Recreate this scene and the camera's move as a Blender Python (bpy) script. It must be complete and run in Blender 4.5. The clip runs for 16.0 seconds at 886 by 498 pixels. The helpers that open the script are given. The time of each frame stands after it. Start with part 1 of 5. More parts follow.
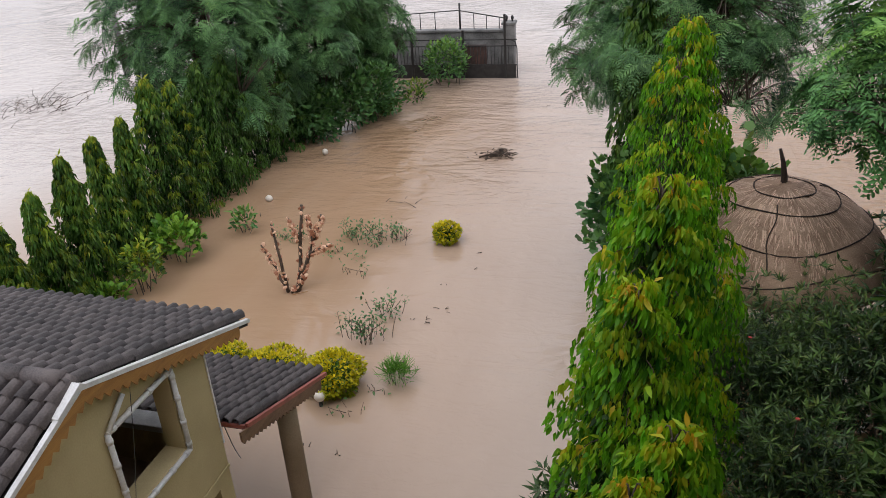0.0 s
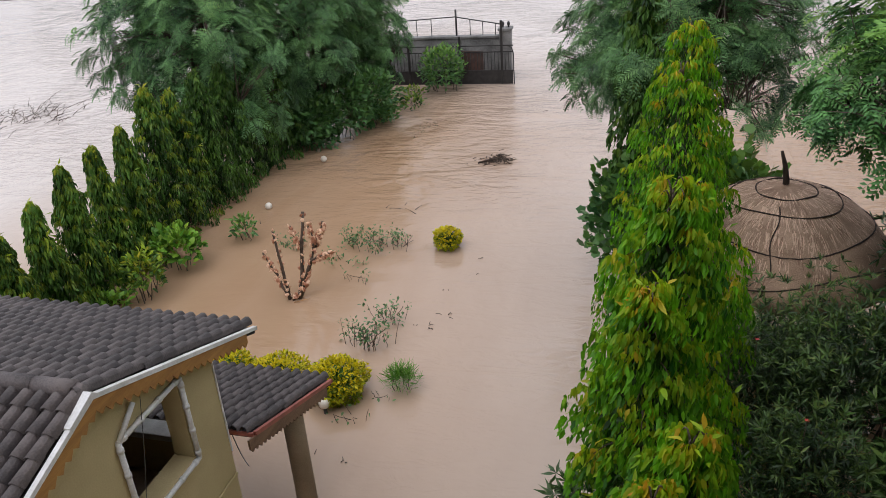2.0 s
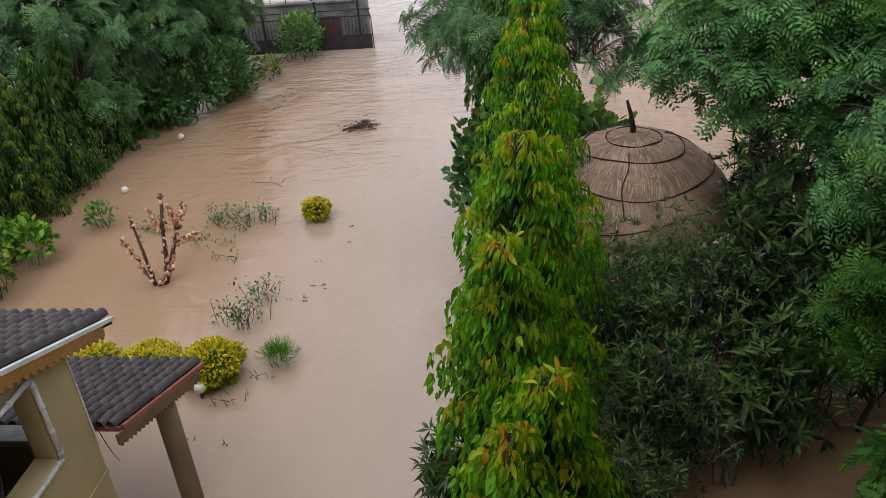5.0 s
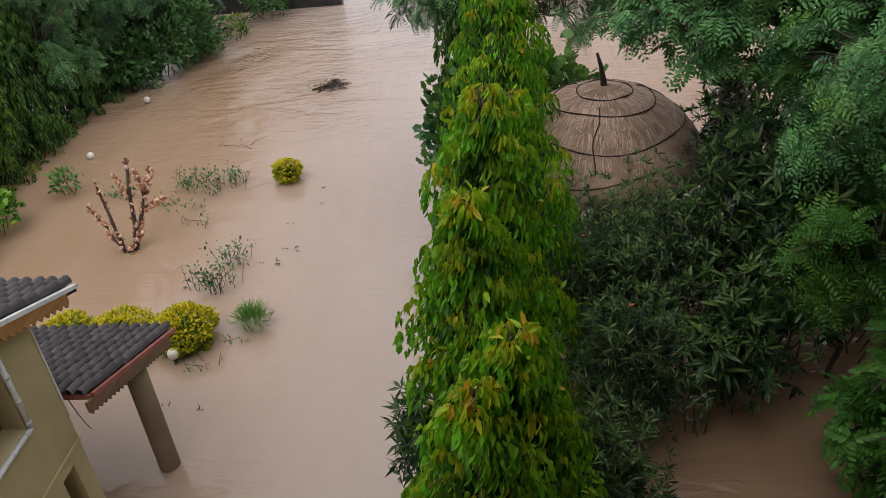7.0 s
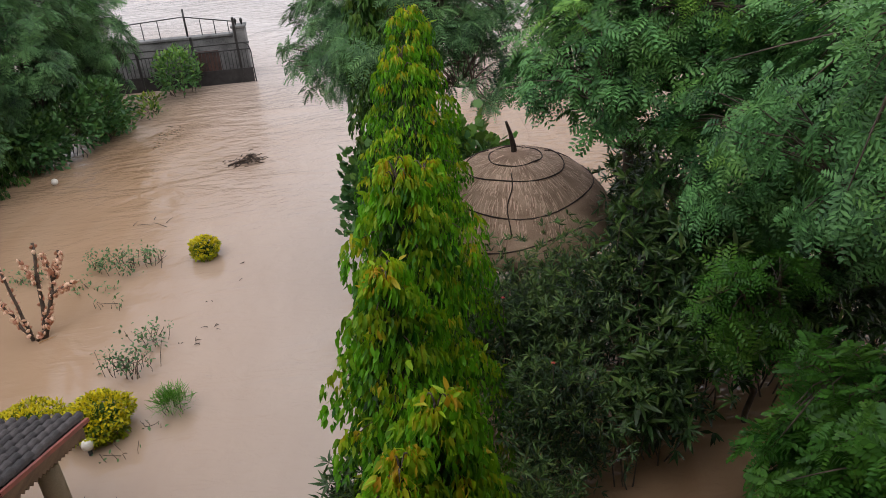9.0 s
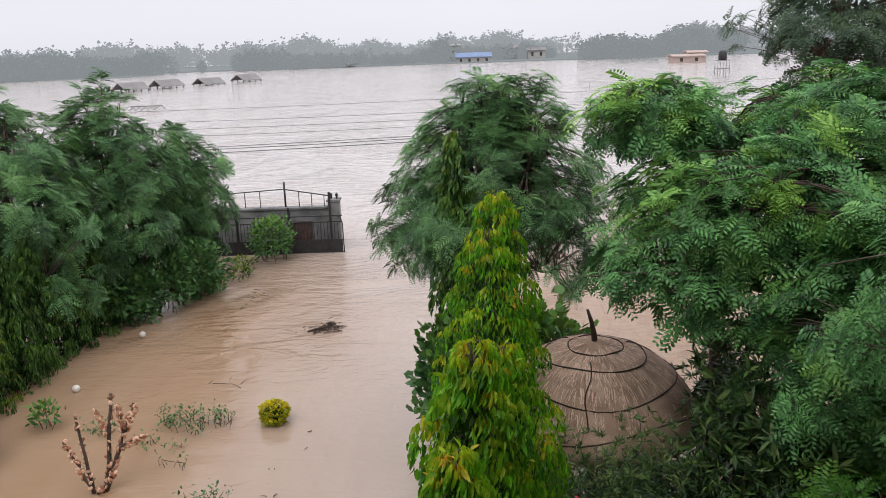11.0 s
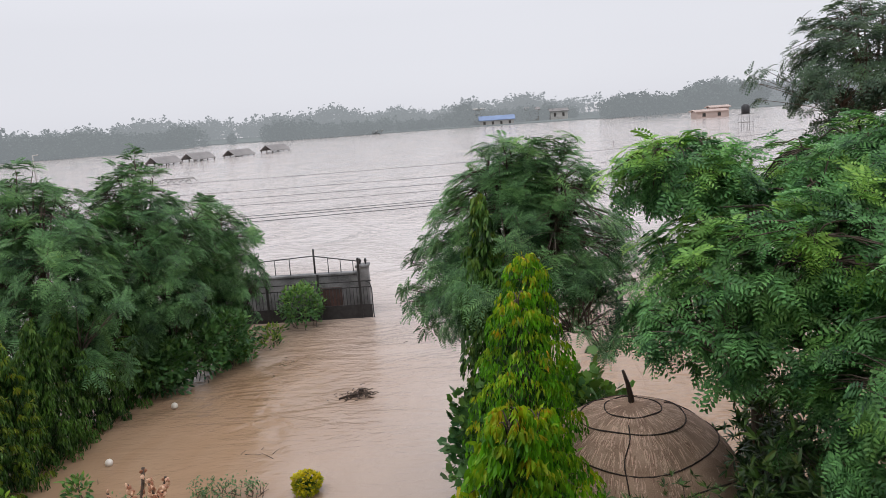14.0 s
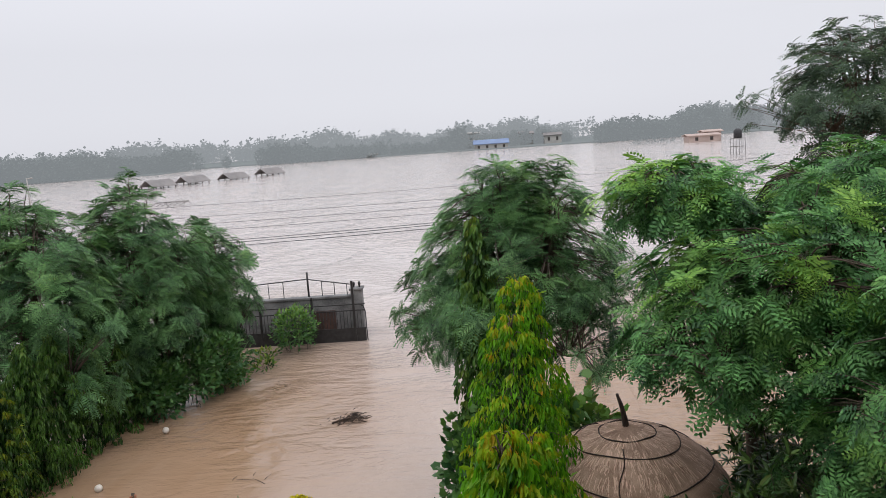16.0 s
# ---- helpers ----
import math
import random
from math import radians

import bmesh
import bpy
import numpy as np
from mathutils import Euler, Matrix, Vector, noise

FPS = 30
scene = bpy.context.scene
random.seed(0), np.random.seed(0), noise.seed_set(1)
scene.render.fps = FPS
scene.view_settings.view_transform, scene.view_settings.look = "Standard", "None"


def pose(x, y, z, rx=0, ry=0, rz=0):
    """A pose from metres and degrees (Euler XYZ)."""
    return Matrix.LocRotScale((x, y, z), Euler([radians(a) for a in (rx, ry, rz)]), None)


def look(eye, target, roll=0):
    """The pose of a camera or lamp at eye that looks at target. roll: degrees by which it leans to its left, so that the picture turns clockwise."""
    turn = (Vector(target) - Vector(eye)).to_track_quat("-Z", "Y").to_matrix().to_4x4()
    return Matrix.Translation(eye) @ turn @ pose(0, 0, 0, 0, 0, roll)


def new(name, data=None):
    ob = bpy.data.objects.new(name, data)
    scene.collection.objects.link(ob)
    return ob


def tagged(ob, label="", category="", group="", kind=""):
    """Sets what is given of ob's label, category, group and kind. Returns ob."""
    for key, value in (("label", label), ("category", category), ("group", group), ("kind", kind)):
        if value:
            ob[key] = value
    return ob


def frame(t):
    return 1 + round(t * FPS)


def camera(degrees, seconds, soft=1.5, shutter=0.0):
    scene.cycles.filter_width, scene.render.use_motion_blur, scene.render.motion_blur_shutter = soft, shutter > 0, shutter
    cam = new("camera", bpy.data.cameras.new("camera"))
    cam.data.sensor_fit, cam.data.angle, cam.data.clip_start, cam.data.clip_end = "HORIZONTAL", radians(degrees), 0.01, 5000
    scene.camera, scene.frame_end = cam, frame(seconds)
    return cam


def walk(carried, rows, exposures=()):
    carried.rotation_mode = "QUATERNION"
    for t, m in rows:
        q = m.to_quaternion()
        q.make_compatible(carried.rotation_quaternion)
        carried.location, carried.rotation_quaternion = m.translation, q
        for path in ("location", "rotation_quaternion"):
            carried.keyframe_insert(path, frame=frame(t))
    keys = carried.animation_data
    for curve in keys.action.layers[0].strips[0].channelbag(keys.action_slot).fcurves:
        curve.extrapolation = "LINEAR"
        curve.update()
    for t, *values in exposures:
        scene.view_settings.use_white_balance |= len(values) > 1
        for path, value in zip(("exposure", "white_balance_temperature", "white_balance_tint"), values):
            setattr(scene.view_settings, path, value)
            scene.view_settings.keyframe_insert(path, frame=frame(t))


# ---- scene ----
cam = camera(59.6, 16.0, soft=0.8)
PATH = [
    (0, (0.712, -0.01, 7.768), (0.298, 1.727, 6.867), -3.6),
    (0.5, (0.676, -0.022, 7.764), (0.263, 1.715, 6.863), -3.7),
    (1, (0.648, -0.042, 7.759), (0.245, 1.697, 6.857), -3.8),
    (1.5, (0.608, -0.049, 7.774), (0.207, 1.693, 6.877), -4.0),
    (2, (0.586, -0.038, 7.761), (0.183, 1.709, 6.874), -4.0),
    (2.5, (0.571, -0.034, 7.771), (0.171, 1.722, 6.901), -3.8),
    (3, (0.562, -0.056, 7.767), (0.213, 1.719, 6.914), -2.9),
    (3.5, (0.573, -0.035, 7.752), (0.285, 1.755, 6.907), -2.0),
    (4, (0.644, -0.042, 7.747), (0.451, 1.756, 6.894), -1.9),
    (4.5, (0.732, -0.047, 7.742), (0.625, 1.729, 6.829), -3.2),
    (4.7, (0.762, -0.048, 7.757), (0.658, 1.712, 6.812), -4.1),
    (6.8, (0.858, 0.01, 7.688), (0.785, 1.7, 6.621), -4.2),
    (7, (0.889, 0.007, 7.688), (0.839, 1.692, 6.613), -4.9),
    (7.5, (0.918, 0.003, 7.684), (0.96, 1.671, 6.581), -5.0),
    (8, (0.919, -0.004, 7.68), (1.003, 1.651, 6.56), -5.5),
    (8.5, (0.94, -0.004, 7.698), (1.059, 1.648, 6.577), -5.4),
    (9, (0.93, -0.072, 7.749), (1.091, 1.685, 6.808), -4.4),
    (9.5, (0.924, -0.115, 7.782), (1.005, 1.751, 7.068), -3.2),
    (10, (0.922, -0.005, 7.758), (0.961, 1.896, 7.14), -2.2),
    (12.3, (0.883, 0.125, 7.756), (0.826, 2.079, 7.333), -3.2),
    (12.5, (0.887, 0.148, 7.756), (0.819, 2.103, 7.34), -3.5),
    (13, (0.899, 0.142, 7.77), (0.83, 2.103, 7.386), -4.2),
    (13.5, (0.901, 0.143, 7.763), (0.835, 2.11, 7.402), -4.1),
    (14, (0.894, 0.116, 7.777), (0.83, 2.084, 7.428), -4.0),
    (14.5, (0.902, 0.114, 7.777), (0.84, 2.085, 7.443), -4.0),
    (15, (0.901, 0.097, 7.78), (0.843, 2.07, 7.463), -4.0),
    (15.5, (0.91, 0.111, 7.777), (0.856, 2.088, 7.476), -4.0),
    (16, (0.911, 0.119, 7.773), (0.865, 2.098, 7.482), -3.9),
]
walk(cam, [(t, look(eye, target, roll)) for t, eye, target, roll in PATH],
     exposures=[(0, 0.15), (4, 0.15), (4.7, 0.12), (8.4, 0.1), (9.2, 0.2), (10, 0.28), (12.3, 0.12), (16, 0.06)])

# ---- light: overcast sky, a wide soft sun ----
world = bpy.data.worlds.new("world")
scene.world = world
world.use_nodes = True
wn, wl = world.node_tree.nodes, world.node_tree.links
wn.clear()
sky = wn.new("ShaderNodeTexSky")
sky.sky_type, sky.sun_disc = "NISHITA", False
sky.sun_elevation, sky.sun_rotation = radians(58), radians(200)
sky_soft = wn.new("ShaderNodeHueSaturation")
sky_soft.inputs["Saturation"].default_value = 0.12
sky_soft.inputs["Value"].default_value = 0.10
overcast = wn.new("ShaderNodeMix")
overcast.data_type = "RGBA"
overcast.inputs["Factor"].default_value = 0.85
overcast.inputs["B"].default_value = (0.757, 0.765, 0.83, 1)
clouds = wn.new("ShaderNodeTexNoise")
clouds.inputs["Scale"].default_value = 1.6
clouds.inputs["Detail"].default_value = 3
cloud_ramp = wn.new("ShaderNodeMapRange")
cloud_ramp.inputs["To Min"].default_value, cloud_ramp.inputs["To Max"].default_value = 0.94, 1.06
wcoord = wn.new("ShaderNodeTexCoord")
cloud_mul = wn.new("ShaderNodeVectorMath")
cloud_mul.operation = "SCALE"
back = wn.new("ShaderNodeBackground")
back.inputs["Strength"].default_value = 1.0
wout = wn.new("ShaderNodeOutputWorld")
wl.new(sky.outputs[0], sky_soft.inputs["Color"])
wl.new(sky_soft.outputs[0], overcast.inputs["A"])
wl.new(wcoord.outputs["Generated"], clouds.inputs["Vector"])
wl.new(clouds.outputs[0], cloud_ramp.inputs["Value"])
wl.new(overcast.outputs["Result"], cloud_mul.inputs[0])
# an overcast sky is about twice as bright overhead as low down
height = wn.new("ShaderNodeSeparateXYZ")
zenith = wn.new("ShaderNodeMapRange")
zenith.inputs["From Min"].default_value, zenith.inputs["From Max"].default_value = 0.12, 0.95
zenith.inputs["To Min"].default_value, zenith.inputs["To Max"].default_value = 1.0, 1.95
lighter = wn.new("ShaderNodeMath")
lighter.operation = "MULTIPLY"
wl.new(wcoord.outputs["Generated"], height.inputs[0])
wl.new(height.outputs["Z"], zenith.inputs["Value"])
wl.new(zenith.outputs[0], lighter.inputs[0])
wl.new(cloud_ramp.outputs[0], lighter.inputs[1])
wl.new(lighter.outputs[0], cloud_mul.inputs["Scale"])
wl.new(cloud_mul.outputs[0], back.inputs["Color"])
wl.new(back.outputs[0], wout.inputs[0])
sun = new("sun", bpy.data.lights.new("sun", "SUN"))
sun.data.energy, sun.data.angle, sun.data.color = 0.5, radians(40), (1.0, 0.97, 0.93)
sun.matrix_world = look((-6, -14, 26), (0, 0, 0))


# ---- materials ----
def mat(name, color, dark, rough=0.7, scale=3.0, fine=40.0, bump=0.3, metal=0.0, dist=0.01, spec=0.5, island=0.0, each=0.0, stretch=(1, 1, 1)):
    """Two-scale noise colour between dark and color, fine bump; island / each: brightness change by island or object."""
    m = bpy.data.materials.new(name)
    m.use_nodes = True
    n, l = m.node_tree.nodes, m.node_tree.links
    b = n["Principled BSDF"]
    co, mp = n.new("ShaderNodeTexCoord"), n.new("ShaderNodeMapping")
    mp.inputs["Scale"].default_value = stretch
    l.new(co.outputs["Object"], mp.inputs[0])
    a, f = n.new("ShaderNodeTexNoise"), n.new("ShaderNodeTexNoise")
    a.inputs["Scale"].default_value, f.inputs["Scale"].default_value = scale, fine
    a.inputs["Detail"].default_value, f.inputs["Detail"].default_value = 5, 3
    l.new(mp.outputs[0], a.inputs["Vector"])
    l.new(mp.outputs[0], f.inputs["Vector"])
    add = n.new("ShaderNodeMath")
    add.operation = "MULTIPLY_ADD"
    add.inputs[1].default_value, add.inputs[2].default_value = 0.45, -0.22
    l.new(f.outputs[0], add.inputs[0])
    tot = n.new("ShaderNodeMath")
    l.new(a.outputs[0], tot.inputs[0])
    l.new(add.outputs[0], tot.inputs[1])
    last = tot
    for on, node, out in ((island, "ShaderNodeNewGeometry", "Random Per Island"), (each, "ShaderNodeObjectInfo", "Random")):
        if on:
            g, k = n.new(node), n.new("ShaderNodeMath")
            k.operation = "MULTIPLY_ADD"
            k.inputs[1].default_value, k.inputs[2].default_value = on, -on / 2
            l.new(g.outputs[out], k.inputs[0])
            s = n.new("ShaderNodeMath")
            l.new(last.outputs[0], s.inputs[0])
            l.new(k.outputs[0], s.inputs[1])
            last = s
    r = n.new("ShaderNodeValToRGB")
    r.color_ramp.elements[0].position, r.color_ramp.elements[1].position = 0.3, 0.72
    r.color_ramp.elements[0].color, r.color_ramp.elements[1].color = (*dark, 1), (*color, 1)
    l.new(last.outputs[0], r.inputs[0])
    l.new(r.outputs[0], b.inputs["Base Color"])
    b.inputs["Roughness"].default_value, b.inputs["Metallic"].default_value = rough, metal
    b.inputs["Specular IOR Level"].default_value = spec
    if bump:
        bp = n.new("ShaderNodeBump")
        bp.inputs["Strength"].default_value, bp.inputs["Distance"].default_value = bump, dist
        l.new(f.outputs[0], bp.inputs["Height"])
        l.new(bp.outputs[0], b.inputs["Normal"])
    return m


def leaf_mat(name, color, dark, young=None, rough=0.45, through_light=0.18, clump=1.2):
    """Leaf: colour by island and by clump, young growth and painted top light by the attribute 'young', light passing
    through the blade.
    """
    m = bpy.data.materials.new(name)
    m.use_nodes = True
    n, l = m.node_tree.nodes, m.node_tree.links
    b = n["Principled BSDF"]
    g, co, a = n.new("ShaderNodeNewGeometry"), n.new("ShaderNodeTexCoord"), n.new("ShaderNodeTexNoise")
    a.inputs["Scale"].default_value = clump
    l.new(co.outputs["Object"], a.inputs["Vector"])
    k = n.new("ShaderNodeMath")
    k.operation = "MULTIPLY_ADD"
    k.inputs[1].default_value = 0.55
    l.new(g.outputs["Random Per Island"], k.inputs[0])
    k2 = n.new("ShaderNodeMath")
    k2.operation = "MULTIPLY_ADD"
    k2.inputs[1].default_value, k2.inputs[2].default_value = 1.6, -0.55
    l.new(a.outputs[0], k2.inputs[0])
    l.new(k2.outputs[0], k.inputs[2])
    r = n.new("ShaderNodeValToRGB")
    r.color_ramp.elements[0].position, r.color_ramp.elements[1].position = 0.1, 0.95
    r.color_ramp.elements[0].color, r.color_ramp.elements[1].color = (*dark, 1), (*color, 1)
    l.new(k.outputs[0], r.inputs[0])
    last = r.outputs[0]
    if young:
        at, mx = n.new("ShaderNodeAttribute"), n.new("ShaderNodeMix")
        at.attribute_name = "young"
        mx.data_type = "RGBA"
        yr = n.new("ShaderNodeValToRGB")
        yr.color_ramp.elements[0].color, yr.color_ramp.elements[1].color = (*young[0], 1), (*young[1], 1)
        yr.color_ramp.elements[0].position, yr.color_ramp.elements[1].position = 0.4, 0.95
        l.new(g.outputs["Random Per Island"], yr.inputs[0])
        l.new(at.outputs["Fac"], mx.inputs["Factor"])
        l.new(last, mx.inputs["A"])
        l.new(yr.outputs[0], mx.inputs["B"])
        last = mx.outputs["Result"]
    l.new(last, b.inputs["Base Color"])
    b.inputs["Roughness"].default_value = rough
    b.inputs["Specular IOR Level"].default_value = 0.28
    tr, ms = n.new("ShaderNodeBsdfTranslucent"), n.new("ShaderNodeMixShader")
    l.new(last, tr.inputs["Color"])
    ms.inputs[0].default_value = through_light
    l.new(b.outputs[0], ms.inputs[1])
    l.new(tr.outputs[0], ms.inputs[2])
    l.new(ms.outputs[0], n["Material Output"].inputs["Surface"])
    return m


def water_mat():
    m = bpy.data.materials.new("muddy_flood_water")
    m.use_nodes = True
    n, l = m.node_tree.nodes, m.node_tree.links
    b = n["Principled BSDF"]
    co = n.new("ShaderNodeTexCoord")

    def noise_at(scale, stretch, turn=0.0, detail=4.0, distort=0.0):
        mp, t = n.new("ShaderNodeMapping"), n.new("ShaderNodeTexNoise")
        mp.inputs["Scale"].default_value = stretch
        mp.inputs["Rotation"].default_value = (0, 0, radians(turn))
        t.inputs["Scale"].default_value, t.inputs["Detail"].default_value, t.inputs["Distortion"].default_value = scale, detail, distort
        l.new(co.outputs["Object"], mp.inputs[0])
        l.new(mp.outputs[0], t.inputs["Vector"])
        return t.outputs[0]

    def ranged(v, a, z, lo, hi):
        r = n.new("ShaderNodeMapRange")
        for key, val in (("From Min", a), ("From Max", z), ("To Min", lo), ("To Max", hi)):
            r.inputs[key].default_value = val
        l.new(v, r.inputs["Value"])
        return r.outputs[0]

    def mathn(op, x, y):
        k = n.new("ShaderNodeMath")
        k.operation = op
        for i, v in enumerate((x, y)):
            if isinstance(v, (int, float)):
                k.inputs[i].default_value = v
            else:
                l.new(v, k.inputs[i])
        return k.outputs[0]

    silt = noise_at(0.16, (1, 0.5, 1), 20, 5, 0.6)
    silt2 = noise_at(0.9, (1, 0.35, 1), -35, 4, 1.0)
    mix = mathn("ADD", mathn("MULTIPLY", silt, 0.7), mathn("MULTIPLY", silt2, 0.3))
    r = n.new("ShaderNodeValToRGB")
    r.color_ramp.elements[0].position, r.color_ramp.elements[1].position = 0.36, 0.64
    r.color_ramp.elements[0].color, r.color_ramp.elements[1].color = (0.315, 0.190, 0.107, 1), (0.385, 0.256, 0.166, 1)
    l.new(mix, r.inputs[0])
    # the current: calm in the garden's shelter, ruffled in the channel beyond it
    sep = n.new("ShaderNodeSeparateXYZ")
    l.new(co.outputs["Object"], sep.inputs[0])
    beyond = ranged(sep.outputs["Y"], 14.0, 24.0, 0.0, 1.0)
    # painted sheen at mid garden, dropped at the right to deepen the pool's shade
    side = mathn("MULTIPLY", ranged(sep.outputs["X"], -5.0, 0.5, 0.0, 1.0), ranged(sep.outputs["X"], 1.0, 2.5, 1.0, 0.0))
    stream = mathn("MINIMUM", mathn("ADD", beyond, mathn("MULTIPLY", ranged(sep.outputs["X"], -3.5, 1.0, 0.0, 1.0), 0.55)), 1.0)
    # sky sheen put into the colour: paler over the river and mid garden
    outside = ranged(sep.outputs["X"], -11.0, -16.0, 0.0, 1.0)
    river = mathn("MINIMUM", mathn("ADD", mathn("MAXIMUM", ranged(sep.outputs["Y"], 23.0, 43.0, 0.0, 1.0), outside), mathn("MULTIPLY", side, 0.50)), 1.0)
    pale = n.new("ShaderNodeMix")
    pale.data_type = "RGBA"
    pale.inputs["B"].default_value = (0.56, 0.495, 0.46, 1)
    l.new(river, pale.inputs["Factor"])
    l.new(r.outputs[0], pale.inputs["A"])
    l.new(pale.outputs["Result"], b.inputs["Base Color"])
    patch = ranged(noise_at(0.22, (1, 0.6, 1), 30, 3, 0.8), 0.42, 0.62, 0.0, 1.0)
    ruff = mathn("ADD", 0.07, mathn("MULTIPLY", stream, mathn("ADD", 0.25, mathn("MULTIPLY", patch, 0.75))))
    w1 = noise_at(1.1, (0.45, 1.3, 1), 24, 3, 1.2)
    w2 = noise_at(3.2, (0.6, 1.1, 1), 38, 3, 1.3)
    h = mathn("ADD", mathn("MULTIPLY", w1, 0.20), mathn("MULTIPLY", w2, 0.10))
    bp = n.new("ShaderNodeBump")
    bp.inputs["Strength"].default_value, bp.inputs["Distance"].default_value = 1.0, 1.0
    l.new(mathn("MULTIPLY", h, ruff), bp.inputs["Height"])
    l.new(bp.outputs[0], b.inputs["Normal"])
    b.inputs["Roughness"].default_value = 0.10
    b.inputs["Specular IOR Level"].default_value = 0.85
    b.inputs["IOR"].default_value = 1.33
    return m


def haze_glow_mat(name, color, dark, glow, amount):
    """Far-bank backdrop: rain mist imitated by a grey emission mixed into the surface."""
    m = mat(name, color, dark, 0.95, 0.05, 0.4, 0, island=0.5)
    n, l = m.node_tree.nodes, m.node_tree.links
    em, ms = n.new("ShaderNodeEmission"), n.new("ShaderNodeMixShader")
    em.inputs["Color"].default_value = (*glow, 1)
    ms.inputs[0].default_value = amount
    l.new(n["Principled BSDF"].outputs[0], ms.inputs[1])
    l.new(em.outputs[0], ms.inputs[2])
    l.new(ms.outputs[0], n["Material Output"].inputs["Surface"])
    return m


WATER = water_mat()
# deck colour near black, painting in the shade between the roof tiles
TILE_BED_SHADE = mat("shade_dark_tile_valley", (0.03, 0.026, 0.026), (0.014, 0.012, 0.013), 0.8, 4, 40, 0.4)
TILE = mat("weathered_clay_tile", (0.135, 0.112, 0.11), (0.04, 0.034, 0.036), 0.62, 3, 60, 0.5, each=0.25, island=0.2)
PLASTER = mat("ochre_plaster", (0.50, 0.41, 0.225), (0.40, 0.32, 0.17), 0.85, 1.3, 60, 0.25)
WHITE = mat("white_paint", (0.74, 0.74, 0.74), (0.5, 0.5, 0.5), 0.5, 5, 50, 0.15)
TRIM_RED = mat("red_oxide_edge", (0.36, 0.10, 0.075), (0.2, 0.07, 0.06), 0.6, 6, 40, 0.2)
WOOD_TAN = mat("tan_wood", (0.42, 0.21, 0.055), (0.26, 0.12, 0.035), 0.6, 5, 60, 0.3, stretch=(1, 0.3, 3))
WOOD_BROWN = mat("brown_wood", (0.20, 0.115, 0.065), (0.11, 0.06, 0.035), 0.65, 5, 60, 0.3, stretch=(1, 0.3, 3))
COLUMN = mat("beige_column_plaster", (0.28, 0.21, 0.14), (0.2, 0.145, 0.09), 0.8, 2, 50, 0.2)
DARK = mat("dark_interior_plaster", (0.46, 0.36, 0.28), (0.34, 0.26, 0.2), 0.9, 2, 30, 0.1)
THATCH = mat("grey_brown_thatch", (0.56, 0.385, 0.28), (0.28, 0.18, 0.125), 0.9, 2.0, 55, 0.9, dist=0.02)
ROPE = mat("dark_binding_rope", (0.07, 0.045, 0.035), (0.03, 0.02, 0.017), 0.9, 10, 80, 0.5)
BARK = mat("grey_bark", (0.14, 0.105, 0.08), (0.05, 0.038, 0.03), 0.9, 5, 30, 0.8, stretch=(1, 1, 0.3))
IRON = mat("black_iron", (0.035, 0.032, 0.032), (0.012, 0.011, 0.011), 0.5, 6, 60, 0.2)
RUST = mat("rusty_sheet", (0.11, 0.055, 0.045), (0.045, 0.03, 0.027), 0.7, 3, 40, 0.3)
CONCRETE = mat("stained_concrete", (0.26, 0.255, 0.25), (0.08, 0.08, 0.08), 0.9, 2, 30, 0.4)
GLOBE = mat("white_lamp_glass", (0.75, 0.70, 0.63), (0.62, 0.56, 0.48), 0.35, 6, 40, 0.05)
DEBRIS = mat("wet_driftwood", (0.10, 0.065, 0.045), (0.035, 0.024, 0.018), 0.8, 10, 60, 0.5, island=0.5)
PLASTIC = mat("black_plastic", (0.03, 0.03, 0.032), (0.018, 0.018, 0.02), 0.5, 2, 20, 0.1)
CABLE = mat("cable_rubber", (0.06, 0.06, 0.062), (0.03, 0.03, 0.03), 0.6, 2, 20, 0)
L_FEATHER = leaf_mat("feathery_green", (0.16, 0.39, 0.12), (0.014, 0.058, 0.02), ((0.2, 0.4, 0.07), (0.28, 0.48, 0.08)), clump=2.6)
L_FEATHER_BLUE = leaf_mat("feathery_blue_green", (0.14, 0.30, 0.105), (0.011, 0.042, 0.017), ((0.19, 0.37, 0.11), (0.27, 0.45, 0.12)))
L_ASHOKA = leaf_mat("mast_tree_leaf", (0.18, 0.49, 0.016), (0.014, 0.085, 0.007), ((0.36, 0.52, 0.014), (0.66, 0.36, 0.03)), 0.40, 0.36, 2.4)
L_INNER_SHADE = leaf_mat("old_shaded_mast_leaf", (0.04, 0.11, 0.012), (0.010, 0.035, 0.006), None, 0.5, 0.1)
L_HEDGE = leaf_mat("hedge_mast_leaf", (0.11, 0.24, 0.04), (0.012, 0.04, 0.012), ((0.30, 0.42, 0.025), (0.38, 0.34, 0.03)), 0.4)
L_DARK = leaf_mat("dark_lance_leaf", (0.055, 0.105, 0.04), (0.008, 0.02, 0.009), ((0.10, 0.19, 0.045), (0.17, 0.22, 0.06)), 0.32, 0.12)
L_AIRY = leaf_mat("airy_dark_leaf", (0.09, 0.15, 0.085), (0.02, 0.042, 0.026), ((0.12, 0.2, 0.07), (0.16, 0.24, 0.08)))
L_LONG = leaf_mat("long_dark_leaf", (0.052, 0.115, 0.035), (0.007, 0.02, 0.007), ((0.13, 0.25, 0.05), (0.2, 0.27, 0.07)), 0.3, 0.14)
L_BROAD = leaf_mat("broad_green_leaf", (0.115, 0.26, 0.075), (0.03, 0.09, 0.03), ((0.14, 0.28, 0.04), (0.2, 0.32, 0.05)), 0.4)
